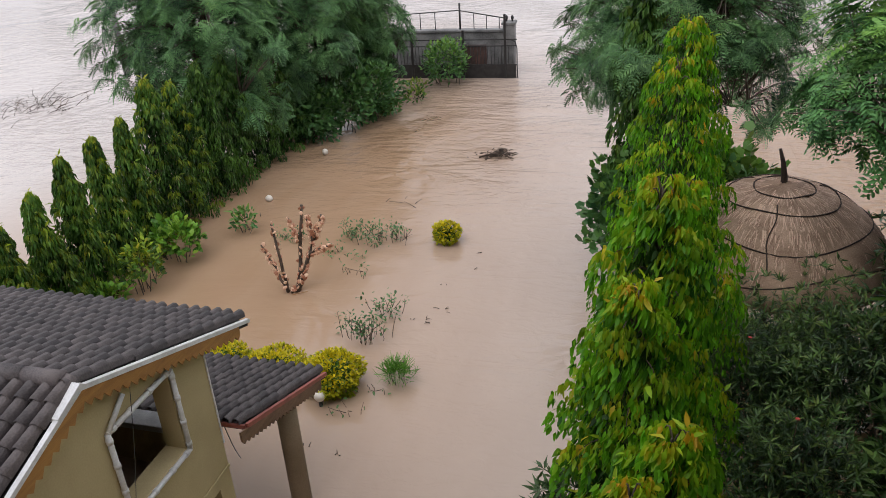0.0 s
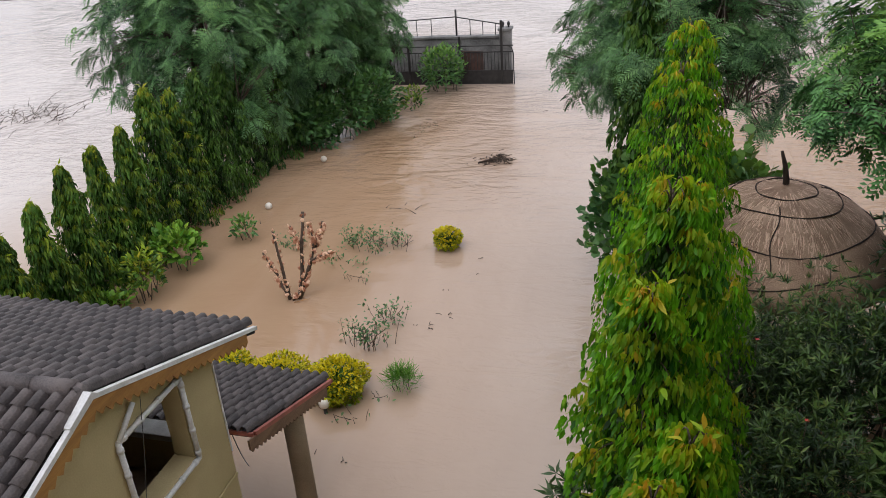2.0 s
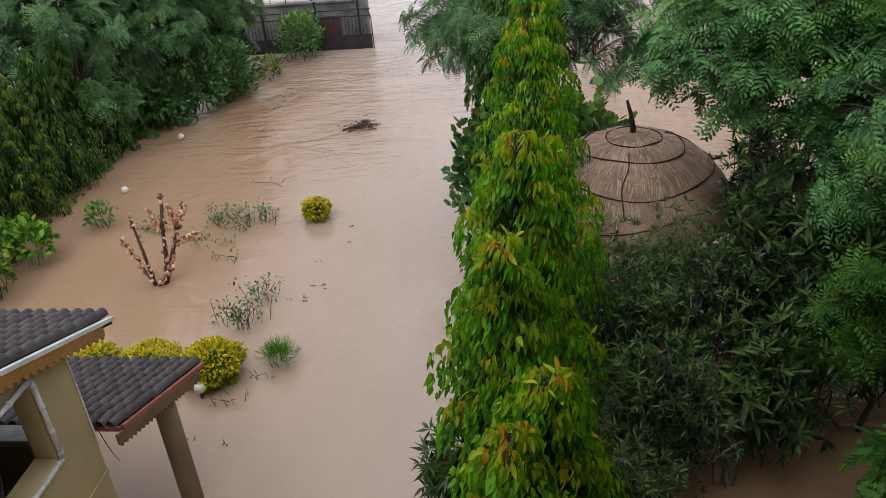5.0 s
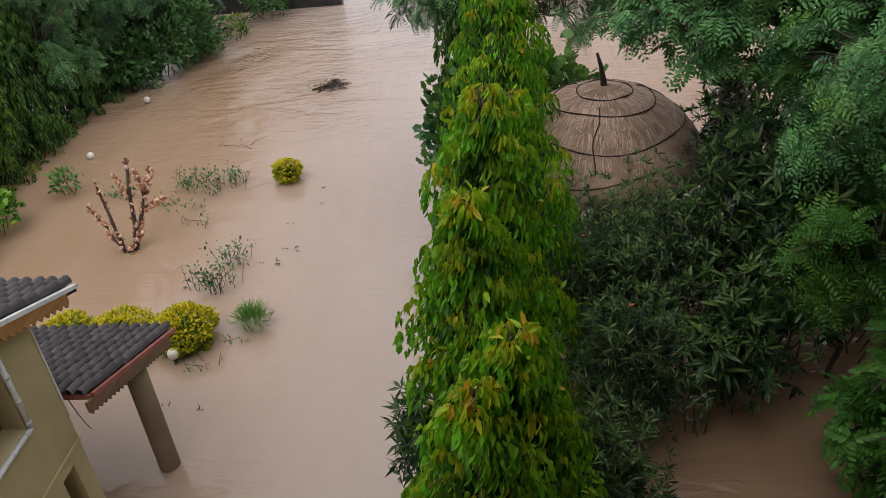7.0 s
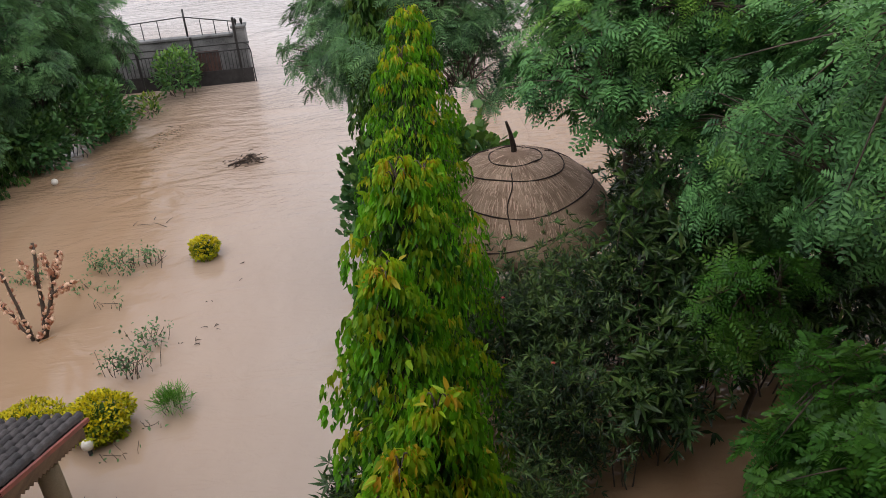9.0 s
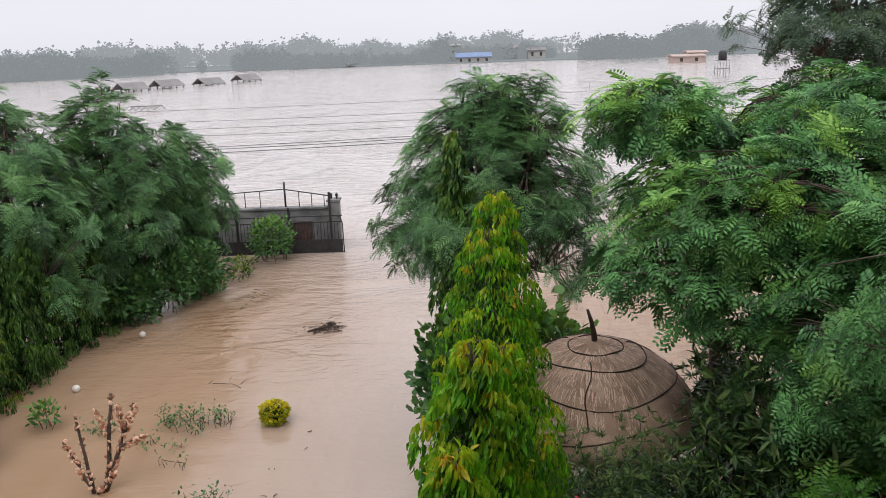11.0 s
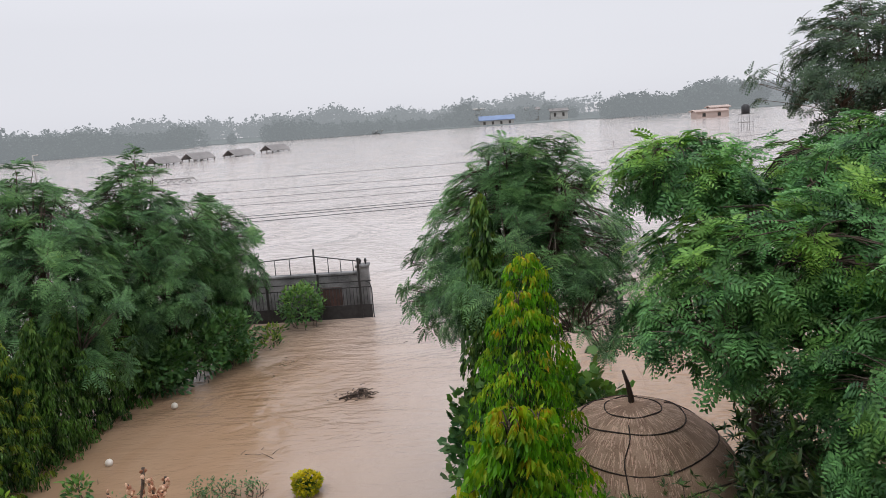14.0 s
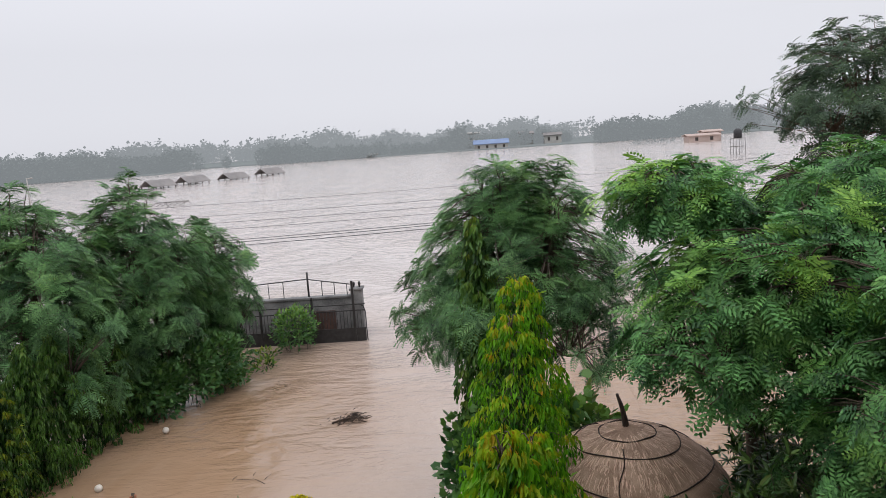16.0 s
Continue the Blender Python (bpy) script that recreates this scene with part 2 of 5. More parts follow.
L_BRIGHT = leaf_mat("bright_green_leaf", (0.12, 0.30, 0.03), (0.04, 0.13, 0.015), ((0.2, 0.4, 0.04), (0.3, 0.42, 0.05)), 0.4)
L_SAPLING = leaf_mat("sapling_leaf", (0.085, 0.25, 0.03), (0.02, 0.075, 0.012), ((0.15, 0.33, 0.04), (0.22, 0.36, 0.05)), 0.35)
L_YELLOW = leaf_mat("golden_leaf", (0.44, 0.44, 0.015), (0.10, 0.16, 0.012), ((0.62, 0.52, 0.01), (0.7, 0.55, 0.015)), 0.45, 0.3, 4)
L_ROSE = leaf_mat("rose_leaf", (0.13, 0.24, 0.08), (0.045, 0.10, 0.04), None, 0.5)
# the emission share paints the mist, stronger for the farther woods
FAR_WOOD_HAZE = haze_glow_mat("far_bank_woods_haze", (0.07, 0.09, 0.075), (0.03, 0.045, 0.04), (0.35, 0.38, 0.405), 0.56)
FARTHER_WOOD_HAZE = haze_glow_mat("farther_woods_haze", (0.07, 0.09, 0.085), (0.04, 0.05, 0.05), (0.42, 0.45, 0.48), 0.62)
FAR_ROOF = mat("grey_tin_roof", (0.27, 0.25, 0.24), (0.18, 0.17, 0.165), 0.7, 0.5, 4, 0.1)
# distance haze is put into FAR_BLUE and FAR_ORANGE, paler and greyer than the paint
FAR_BLUE = mat("hazed_blue_tin_roof", (0.20, 0.28, 0.44), (0.16, 0.22, 0.36), 0.6, 0.3, 3, 0.1)
FAR_WALL = mat("pale_house_wall", (0.45, 0.43, 0.40), (0.34, 0.33, 0.31), 0.9, 0.4, 4, 0.1)
FAR_ORANGE = mat("hazed_orange_house_wall", (0.50, 0.40, 0.355), (0.43, 0.33, 0.29), 0.9, 0.4, 4, 0.1)
FAR_DARK = mat("shadowed_opening", (0.08, 0.07, 0.065), (0.05, 0.045, 0.04), 0.9, 1, 5, 0)


# ---- mesh helpers ----
def thing(name, loc, label, category, group="", kind=""):
    e = new(name)
    e.empty_display_size = 0.2
    e.location = loc
    return tagged(e, label, category, group, kind)


def hang(ob, parent, label=""):
    """ob's mesh is in world coordinates; make it a part of parent and keep its place."""
    if parent is not None:
        ob.parent = parent
        up, m = parent, Matrix.Identity(4)
        while up is not None:
            m = Matrix.Translation(up.location) @ m
            up = up.parent
        ob.matrix_parent_inverse = Matrix.Translation(-m.translation)
    if label:
        tagged(ob, label)
    return ob


def part(name, bm, material, parent, label="", smooth=False):
    me = bpy.data.meshes.new(name)
    bmesh.ops.recalc_face_normals(bm, faces=bm.faces)
    bm.to_mesh(me)
    bm.free()
    me.materials.append(material)
    if smooth:
        me.polygons.foreach_set("use_smooth", [True] * len(me.polygons))
    return hang(new(name, me), parent, label)


def tri_part(name, v, f, material, parent, label="", young=None, smooth=False):
    """A mesh from arrays of corners and triangles."""
    me = bpy.data.meshes.new(name)
    v, f = np.asarray(v, dtype=np.float32), np.asarray(f, dtype=np.int32)
    me.vertices.add(len(v))
    me.vertices.foreach_set("co", v.ravel())
    me.loops.add(f.size)
    me.loops.foreach_set("vertex_index", f.ravel())
    me.polygons.add(len(f))
    me.polygons.foreach_set("loop_start", np.arange(len(f), dtype=np.int32) * 3)
    if young is not None:
        me.attributes.new("young", "FLOAT", "POINT").data.foreach_set("value", np.asarray(young, dtype=np.float32))
    me.update()
    me.validate()
    if smooth:
        me.polygons.foreach_set("use_smooth", [True] * len(me.polygons))
    me.materials.append(material)
    return hang(new(name, me), parent, label)


def box(bm, lo, hi, bevel=0.0):
    r = bmesh.ops.create_cube(bm, size=1)
    vs = r["verts"]
    c, s = [(a + b) / 2 for a, b in zip(lo, hi)], [b - a for a, b in zip(lo, hi)]
    for v in vs:
        v.co = Vector((v.co.x * s[0] + c[0], v.co.y * s[1] + c[1], v.co.z * s[2] + c[2]))
    if bevel:
        bmesh.ops.bevel(bm, geom=list({e for v in vs for e in v.link_edges}), offset=bevel, segments=1, affect="EDGES")


def prism(bm, poly, axis, a, b):
    """A polygon pushed from a to b along an axis; poly holds the other two coordinates in order."""
    def at(p, w):
        q = list(p)
        q.insert(axis, w)
        return bm.verts.new(q)
    lo, hi = [at(p, a) for p in poly], [at(p, b) for p in poly]
    bm.faces.new(lo[::-1])
    bm.faces.new(hi)
    for i in range(len(poly)):
        j = (i + 1) % len(poly)
        bm.faces.new((lo[i], lo[j], hi[j], hi[i]))


def tubes(paths, sides=6):
    """Tapered tubes: each path is a list of (point, radius). Returns corners and triangles."""
    vs, fs, base = [], [], 0
    ang = np.arange(sides) * 2 * np.pi / sides
    for path in paths:
        pts = np.array([p for p, _ in path], float)
        rad = np.array([r for _, r in path], float)
        tan = np.gradient(pts, axis=0)
        tan /= np.linalg.norm(tan, axis=1)[:, None] + 1e-9
        ref = np.where(np.abs(tan[:, 2:3]) > 0.9, np.array([[1.0, 0, 0]]), np.array([[0, 0, 1.0]]))
        u = np.cross(tan, ref)
        u /= np.linalg.norm(u, axis=1)[:, None] + 1e-9
        w = np.cross(tan, u)
        ring = pts[:, None] + rad[:, None, None] * (np.cos(ang)[None, :, None] * u[:, None] + np.sin(ang)[None, :, None] * w[:, None])
        n = len(pts)
        vs.append(ring.reshape(-1, 3))
        vs.append(pts[[0, -1]])
        for i in range(n - 1):
            for k in range(sides):
                a, b2 = base + i * sides + k, base + i * sides + (k + 1) % sides
                fs += [(a, b2, b2 + sides), (a, b2 + sides, a + sides)]
        c0, c1 = base + n * sides, base + n * sides + 1
        for k in range(sides):
            fs.append((c0, base + (k + 1) % sides, base + k))
            fs.append((c1, base + (n - 1) * sides + k, base + (n - 1) * sides + (k + 1) % sides))
        base += n * sides + 2
    return np.concatenate(vs), np.array(fs)


def tube_part(name, paths, material, parent, label="", sides=6):
    v, f = tubes(paths, sides)
    return tri_part(name, v, f, material, parent, label, smooth=True)


def unit(a):
    return a / (np.linalg.norm(a, axis=-1, keepdims=True) + 1e-9)


def frames(d, up=(0, 0, 1), twist=None):
    """Turn matrices whose first axis is d and whose third leans to up."""
    d = unit(d)
    y = np.cross(np.broadcast_to(np.array(up, float), d.shape) + 1e-3, d)
    y = unit(y)
    z = np.cross(d, y)
    if twist is not None:
        c, s = np.cos(twist)[:, None], np.sin(twist)[:, None]
        y, z = c * y + s * z, c * z - s * y
    return np.stack((d, y, z), axis=2)


def spread(template, pos, turn, size, young=None):
    tv, tf = template
    v = np.einsum("nij,kj->nki", turn * size[:, None, None], tv) + pos[:, None]
    f = tf[None] + (np.arange(len(pos)) * len(tv))[:, None, None]
    y = None if young is None else np.repeat(young, len(tv))
    return v.reshape(-1, 3), f.reshape(-1, 3), y


def lance(width=0.22, fold=0.05, droop=0.12):
    v = [(0, 0, 0), (0.3, width / 2, fold), (0.32, 0, 0), (0.3, -width / 2, fold),
         (0.68, width * 0.4, fold * 0.6 - droop * 0.5), (0.68, 0, -droop * 0.45), (0.68, -width * 0.4, fold * 0.6 - droop * 0.5), (1, 0, -droop)]
    f = [(0, 2, 1), (0, 3, 2), (1, 2, 5), (1, 5, 4), (2, 3, 6), (2, 6, 5), (4, 5, 7), (5, 6, 7)]
    return np.array(v, float), np.array(f)


def lance4(width=0.2, fold=0.05):
    v = [(0, 0, 0), (0.42, width / 2, fold), (0.45, 0, -0.03), (0.42, -width / 2, fold), (1, 0, -0.16)]
    return np.array(v, float), np.array([(0, 2, 1), (0, 3, 2), (1, 2, 4), (2, 3, 4)])


def oval(width=0.6, fold=0.08, droop=0.15):
    v, f = lance(width, fold, droop)
    v[[4, 6], 1] *= 1.15
    return v, f


def lobed():
    """A broad leaf with five points."""
    v, f = [(0, 0, 0)], []
    for i, a in enumerate(np.linspace(-2.6, 2.6, 11)):
        r = (0.58 if i % 2 else 0.46) * (1.15 - 0.13 * abs(a))
        v.append((0.32 + r * math.cos(a), r * math.sin(a), -0.12 * r * r))
    for i in range(1, 11):
        f.append((0, i, i + 1))
    return np.array(v, float), np.array(f)


def frond(pairs=9, wide=0.30, droop=0.5, leaf_w=0.075):
    """A feather leaf: a drooping midrib with pairs of leaflets."""
    v, f = [], []
    xs = np.linspace(0, 1, 3)
    for x in xs:
        v += [(x, 0.006, -droop * x * x), (x, -0.006, -droop * x * x)]
    for i in range(2):
        a = i * 2
        f += [(a, a + 1, a + 3), (a, a + 3, a + 2)]
    for i in range(pairs):
        x = 0.14 + 0.84 * i / (pairs - 1)
        z = -droop * x * x
        ln = wide * (0.55 + 0.9 * math.sin(math.pi * min(1, 0.18 + 0.75 * x))) * 0.75
        for s in (1, -1):
            b = len(v)
            tip = (x + ln * 0.55, s * ln, z - ln * 0.35)
            mid = (x + ln * 0.27, s * ln * 0.5, z - ln * 0.1)
            v += [(x, 0, z), (mid[0] + leaf_w * 0.5, mid[1] - s * leaf_w * 0.25, mid[2]), tip, (mid[0] - leaf_w * 0.5, mid[1] + s * leaf_w * 0.25, mid[2])]
            f += [(b, b + 1, b + 2), (b, b + 2, b + 3)]
    return np.array(v, float), np.array(f)


def lumps(d, seed, k=2.2):
    return np.array([noise.noise(Vector((float(p[0]) * k + seed * 7.3, float(p[1]) * k, float(p[2]) * k))) for p in d])


def bent(a, b, lift, r0, r1, n=6, wob=0.05, rng=None):
    a, b = np.array(a, float), np.array(b, float)
    out = []
    for i in range(n):
        s = i / (n - 1)
        p = a + (b - a) * s + np.array((0, 0, lift * math.sin(math.pi * s)))
        if rng is not None and 0 < i < n - 1:
            p = p + rng.normal(0, wob, 3)
        out.append((p, r0 + (r1 - r0) * s))
    return out


def feather_tree(seed, root, centre, radii, sprays, fronds, length, material, label, pairs=7, trunk_r=0.13, low=-0.75, young=0.25, name="tree", group="", wide=0.30, leaf_w=0.085, lumpy=0.5, inner=0.3, peak=0.0):
    """A tree whose twigs end in star-shaped whorls of drooping feather leaves, laid in uneven tiers."""
    rng = np.random.default_rng(seed)
    centre, radii = np.array(centre, float), np.array(radii, float)
    t = thing(name, (root[0], root[1], 0), label, "tree", group)
    d = unit(rng.normal(size=(sprays * 4, 3)))
    d = d[d[:, 2] > low][:sprays]
    m = len(d)
    r = np.where(rng.uniform(size=m) < inner, rng.uniform(0.4, 0.8, m), rng.uniform(0.8, 1.02, m)) * (0.96 + lumpy * lumps(d, seed, 2.3))
    p = centre + d * radii * r[:, None]
    p[:, :2] = centre[:2] + (p[:, :2] - centre[:2]) * (1 - peak * np.clip(d[:, 2:], 0, 1))
    fork = np.array((root[0] * 0.7 + centre[0] * 0.3, root[1] * 0.7 + centre[1] * 0.3, centre[2] - radii[2] * 0.75))
    tube_part("trunk", [bent((root[0], root[1], -1.2), fork, 0, trunk_r, trunk_r * 0.75, 7, 0.05, rng)], BARK, t, sides=9)
    main = p[np.argsort(-np.abs(d[:, 2] * 0.5) - r)[: max(6, sprays // 18)]]
    joints, paths = [], []
    for q in main:
        path = bent(fork, centre + (q - centre) * 0.8, min(0.2, 0.1 * radii[2]), trunk_r * 0.5, 0.018, 7, min(0.09, 0.05 * radii[2]), rng)
        tube_part("limb", [path], BARK, t, sides=6)
        joints += [x for x, _ in path[2:]]
    joints = np.array(joints)
    for q in p:
        j = joints[np.argmin(np.linalg.norm(joints - q, axis=1))]
        paths.append(bent(j, q, 0.08, 0.014, 0.006, 4, 0.03, rng))
    tagged(tube_part("twig_cluster", paths, BARK, t, sides=4), kind="stuff")
    out = unit(d / radii)
    axis = unit(out * 0.6 + np.array((0, 0, 0.7)) + rng.normal(0, 0.22, (m, 3)))
    e1 = unit(np.cross(axis, np.array((0.31, 0.95, 0.05))))
    e2 = np.cross(axis, e1)
    n = m * fronds
    phi = np.tile(np.arange(fronds) * 2 * np.pi / fronds, m) + np.repeat(rng.uniform(0, 6.3, m), fronds) + rng.normal(0, 0.22, n)
    ax, a1, a2 = (np.repeat(k, fronds, axis=0) for k in (axis, e1, e2))
    dirs = np.cos(phi)[:, None] * a1 + np.sin(phi)[:, None] * a2 + ax * rng.normal(0.22, 0.2, n)[:, None]
    dirs += np.repeat(out, fronds, axis=0) * 0.3
    dirs[:, 2] -= np.repeat(np.clip(0.45 - d[:, 2], 0, 0.7), fronds) * 0.55
    pos = np.repeat(p, fronds, axis=0) + ax * rng.normal(0, length * 0.16, n)[:, None]
    size = np.repeat(length * rng.uniform(0.75, 1.2, m), fronds) * rng.uniform(0.75, 1.15, n)
    tip = np.clip(rng.normal(0.0, 0.6, m), 0, 1) * np.clip(0.4 + out[:, 2], 0, 1) * (r > 0.75)
    yo = np.repeat(tip, fronds) * young * 2.6 + np.clip(rng.normal(0, 0.12, n), 0, 1)
    v, f, y = spread(frond(pairs, wide, 0.5, leaf_w), pos, frames(dirs, ax, rng.normal(0, 0.25, n)), size, np.clip(yo, 0, 1))
    tri_part("crown", v, f, material, t, young=y)
    return t


def mast_tree(seed, x, y, height, radius, clumps, per, leaf, material, label, young=0.5, group="", base=0.2, singles=0, blade=None, taper=1.0, power=0.6, mop=0.18, fall=0.46):
    """A columnar tree: short arching twigs wind round the trunk, each ending in a mop of hanging lance leaves."""
    rng = np.random.default_rng(seed)
    t = thing("mast_tree", (x, y, 0), label, "tree", group)
    tube_part("trunk", [bent((x, y, -1.2), (x + rng.normal(0, 0.03), y, height - 0.12), 0, 0.075, 0.012, 9, 0.015, rng)], BARK, t, sides=7)
    k = np.arange(clumps)
    h = height - 0.04 - (height - base) * ((k + rng.uniform(0, 0.9, clumps)) / clumps) ** 1.12
    a = k * 2.39996 + rng.normal(0, 0.3, clumps)
    deep = np.clip((height - h) / taper, 0, None)
    rr = radius * np.clip(deep ** power, 0.05, 1) * (1 + 0.15 * np.clip(deep - 1, 0, 2.5)) * rng.uniform(0.6, 1.18, clumps)
    top = np.stack((x + rr * np.cos(a), y + rr * np.sin(a), h), 1)
    stems = [bent((x, y, hh - 0.10), q, 0.10, 0.010, 0.004, 5) for hh, q in zip(h, top)]
    tagged(tube_part("twig_cluster", stems, BARK, t, sides=4), kind="stuff")
    n = clumps * per
    u, phi = rng.uniform(0, 1, n), rng.uniform(0, 2 * np.pi, n)
    wide = np.repeat(mop * np.clip(rr / radius + 0.25, 0.45, 1.1) * rng.uniform(0.75, 1.2, clumps), per)
    long = np.repeat(fall * np.clip(rr / radius + 0.2, 0.5, 1) * rng.uniform(0.7, 1.25, clumps), per)
    round_ = np.stack((np.cos(phi), np.sin(phi), np.zeros(n)), 1)
    out = np.repeat(np.stack((np.cos(a), np.sin(a), np.zeros(clumps)), 1), per, axis=0)
    s = wide * np.sqrt(np.clip(u * 2.0, 0, 1))
    pos = np.repeat(top, per, axis=0) + round_ * s[:, None] * (0.85 - 0.2 * np.clip(u - 0.5, 0, 1))[:, None] + out * (0.06 * u)[:, None]
    pos[:, 2] += 0.05 - 1.6 * s * s / np.maximum(wide, 0.05) * 0.35 - np.clip(u - 0.4, 0, 1) * long + rng.normal(0, 0.015, n)
    dirs = round_ * (0.34 - 0.2 * u)[:, None] + out * 0.14 + rng.normal(0, 0.13, (n, 3)) + np.array((0, 0, -1.0)) * (0.85 + 0.3 * u)[:, None]
    lift = rng.uniform(0, 1, n) < 0.05 * (u < 0.25)
    dirs[lift] += np.array((0, 0, 1.1))
    size = leaf * rng.uniform(0.7, 1.25, n)
    flush = np.clip(rng.normal(0.22, 0.45, clumps) * (0.45 + 0.75 * (h / height) ** 2), 0, 1)
    flush[:5] = 0.9
    # besides young growth, every mop's top is coloured lighter as if lit from above
    yo = np.clip(1.15 - u * 2.2, 0, 1) * (0.5 * young + np.repeat(flush, per) * young * 1.4 * rng.uniform(0.35, 1, n))
    blade = blade or lance(0.34, 0.07, 0.3)
    v, f, yy = spread(blade, pos, frames(dirs, (0.3, 0.2, 1), rng.normal(0, 0.9, n)), size, np.clip(yo, 0, 1))
    tri_part("crown", v, f, material, t, young=yy)
    # inner leaves: their dark colour also stands in for shade inside the crown
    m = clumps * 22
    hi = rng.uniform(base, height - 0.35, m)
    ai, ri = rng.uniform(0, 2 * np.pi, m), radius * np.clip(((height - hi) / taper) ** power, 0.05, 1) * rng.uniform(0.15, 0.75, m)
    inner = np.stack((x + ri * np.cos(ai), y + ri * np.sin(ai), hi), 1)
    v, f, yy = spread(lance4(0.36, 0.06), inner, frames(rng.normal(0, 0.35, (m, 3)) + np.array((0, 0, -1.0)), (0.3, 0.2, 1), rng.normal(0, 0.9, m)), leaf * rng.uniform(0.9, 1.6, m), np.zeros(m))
    tri_part("inner_leaves", v, f, L_INNER_SHADE, t, "older inner leaves, darkened for the shade inside the crown", young=yy)
    if singles:
        me = bpy.data.meshes.new("leaf")
        bv, bf = blade
        me.from_pydata(bv.tolist(), [], bf.tolist())
        me.attributes.new("young", "FLOAT", "POINT").data.foreach_set("value", [0.35] * len(bv))
        me.materials.append(material)
        pick = rng.choice(n, singles, replace=False)
        fr = frames(dirs[pick], (0.3, 0.2, 1), rng.normal(0, 0.9, singles))
        for k, i in enumerate(pick):
            o = new("leaf", me)
            o.matrix_basis = Matrix.Translation(pos[i] + out[i] * 0.04) @ Matrix(fr[k].tolist()).to_4x4() @ Matrix.Scale(float(size[i]), 4)
            o.parent = t
            o.matrix_parent_inverse = Matrix.Translation((-x, -y, 0))
    return t


def bush(seed, name, centre, radii, count, leaf, blade, material, label, category="shrub", group="", up=0.5, young=0.3, stems=9, shell=0.55, low=-0.35, lumpy=0.5, rosette=0, reach=1.0, core=None):
    """A shrub: stems from the ground and leaves over an uneven rounded mass."""
    rng = np.random.default_rng(seed)
    centre, radii = np.array(centre, float), np.array(radii, float)
    t = thing(name, (centre[0], centre[1], 0), label, category, group)
    n0 = count if not rosette else count // rosette
    d = unit(rng.normal(size=(n0 * 4, 3)))
    d = d[d[:, 2] > low][:n0]
    r = rng.uniform(shell, 1.0, len(d)) * (1 + lumpy * lumps(d, seed, 1.7 if not rosette else 2.4))
    p = centre + d * radii * r[:, None]
    if rosette:
        p, d = np.repeat(p, rosette, axis=0), np.repeat(d, rosette, axis=0)
    n = len(p)
    yo = np.clip(d[:, 2] * 0.6 + rng.normal(0.1, 0.4, n), 0, 1) * young * 2
    dirs = d * (0.7 if not rosette else 0.55) + unit(rng.normal(size=(n, 3))) * reach * (0.75 if not rosette else 1.0) + np.array((0, 0, up))
    keep = p[:, 2] > 0.02
    p, d, dirs, yo = p[keep], d[keep], dirs[keep], yo[keep]
    v, f, y = spread(blade, p, frames(dirs, twist=rng.normal(0, 0.6, len(p))), leaf * rng.uniform(0.6, 1.3, len(p)), np.clip(yo, 0, 1))
    ends = p[rng.choice(len(p), min(stems, len(p)), replace=False)]
    foot = [(centre[0] + rng.normal(0, 0.06 + radii[0] * 0.12), centre[1] + rng.normal(0, 0.06 + radii[1] * 0.12), -0.8) for _ in ends]
    tube_part("stem_cluster", [bent(a, b, 0.05, 0.014 + 0.006 * float(radii[0]), 0.005, 6, 0.03, rng) for a, b in zip(foot, ends)], BARK, t, sides=5)["kind"] = "stuff"
    tri_part("leaves", v, f, material, t, young=y)
    # inner leaves fill the mass; a darker core material paints the inner shade
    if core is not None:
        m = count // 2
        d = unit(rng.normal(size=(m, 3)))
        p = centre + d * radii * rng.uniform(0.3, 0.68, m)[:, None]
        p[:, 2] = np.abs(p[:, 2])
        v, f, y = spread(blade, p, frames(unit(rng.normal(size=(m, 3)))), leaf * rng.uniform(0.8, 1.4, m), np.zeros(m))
        tri_part("inner_leaves", v, f, core, t, "dark inner leaves for the shrub's shaded core", young=y)
    return t


# ---- water ----
bm = bmesh.new()
bmesh.ops.create_grid(bm, x_segments=4, y_segments=4, size=4500)
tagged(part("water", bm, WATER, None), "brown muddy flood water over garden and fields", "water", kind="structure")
bm = bmesh.new()
bmesh.ops.create_grid(bm, x_segments=2, y_segments=2, size=60)
bmesh.ops.translate(bm, verts=bm.verts, vec=(0, 20, -1.2))
tagged(part("ground", bm, mat("silt", (0.2, 0.14, 0.09), (0.12, 0.08, 0.05), 0.9), None), "drowned garden soil under the flood", "ground", kind="structure")

# ---- house ----
GX, RY, RZ = -3.3, 4.19, 4.245          # gable wall's face, ridge
EAVE_Y, EAVE_Z = 6.65, 3.345
SLOPE = math.atan2(RZ - EAVE_Z, EAVE_Y - RY)
WY = 5.89                               # far side wall
house = thing("house", (-3.2, 5.9, 0), "ochre plastered house with grey clay tile roofs standing in flood water", "house")


def under(y):
    return RZ - 0.105 - abs(y - RY) * math.tan(SLOPE)


WY0, WY1, WZ0, WZ1 = 4.42, 5.30, 2.62, 3.55
NY = 2 * RY - WY
bm = bmesh.new()
prism(bm, [(NY, -1.2), (WY0, -1.2), (WY0, under(WY0)), (RY, under(RY)), (NY, under(NY))], 0, GX - 0.22, GX)
prism(bm, [(WY0, -1.2), (WY1, -1.2), (WY1, WZ0), (WY0, WZ0)], 0, GX - 0.22, GX)
prism(bm, [(WY0, WZ1), (WY1, WZ1), (WY1, under(WY1)), (WY0, under(WY0))], 0, GX - 0.22, GX)
DY0, DY1, DZ = 5.42, 5.66, 1.73        # slit opening low in the wall
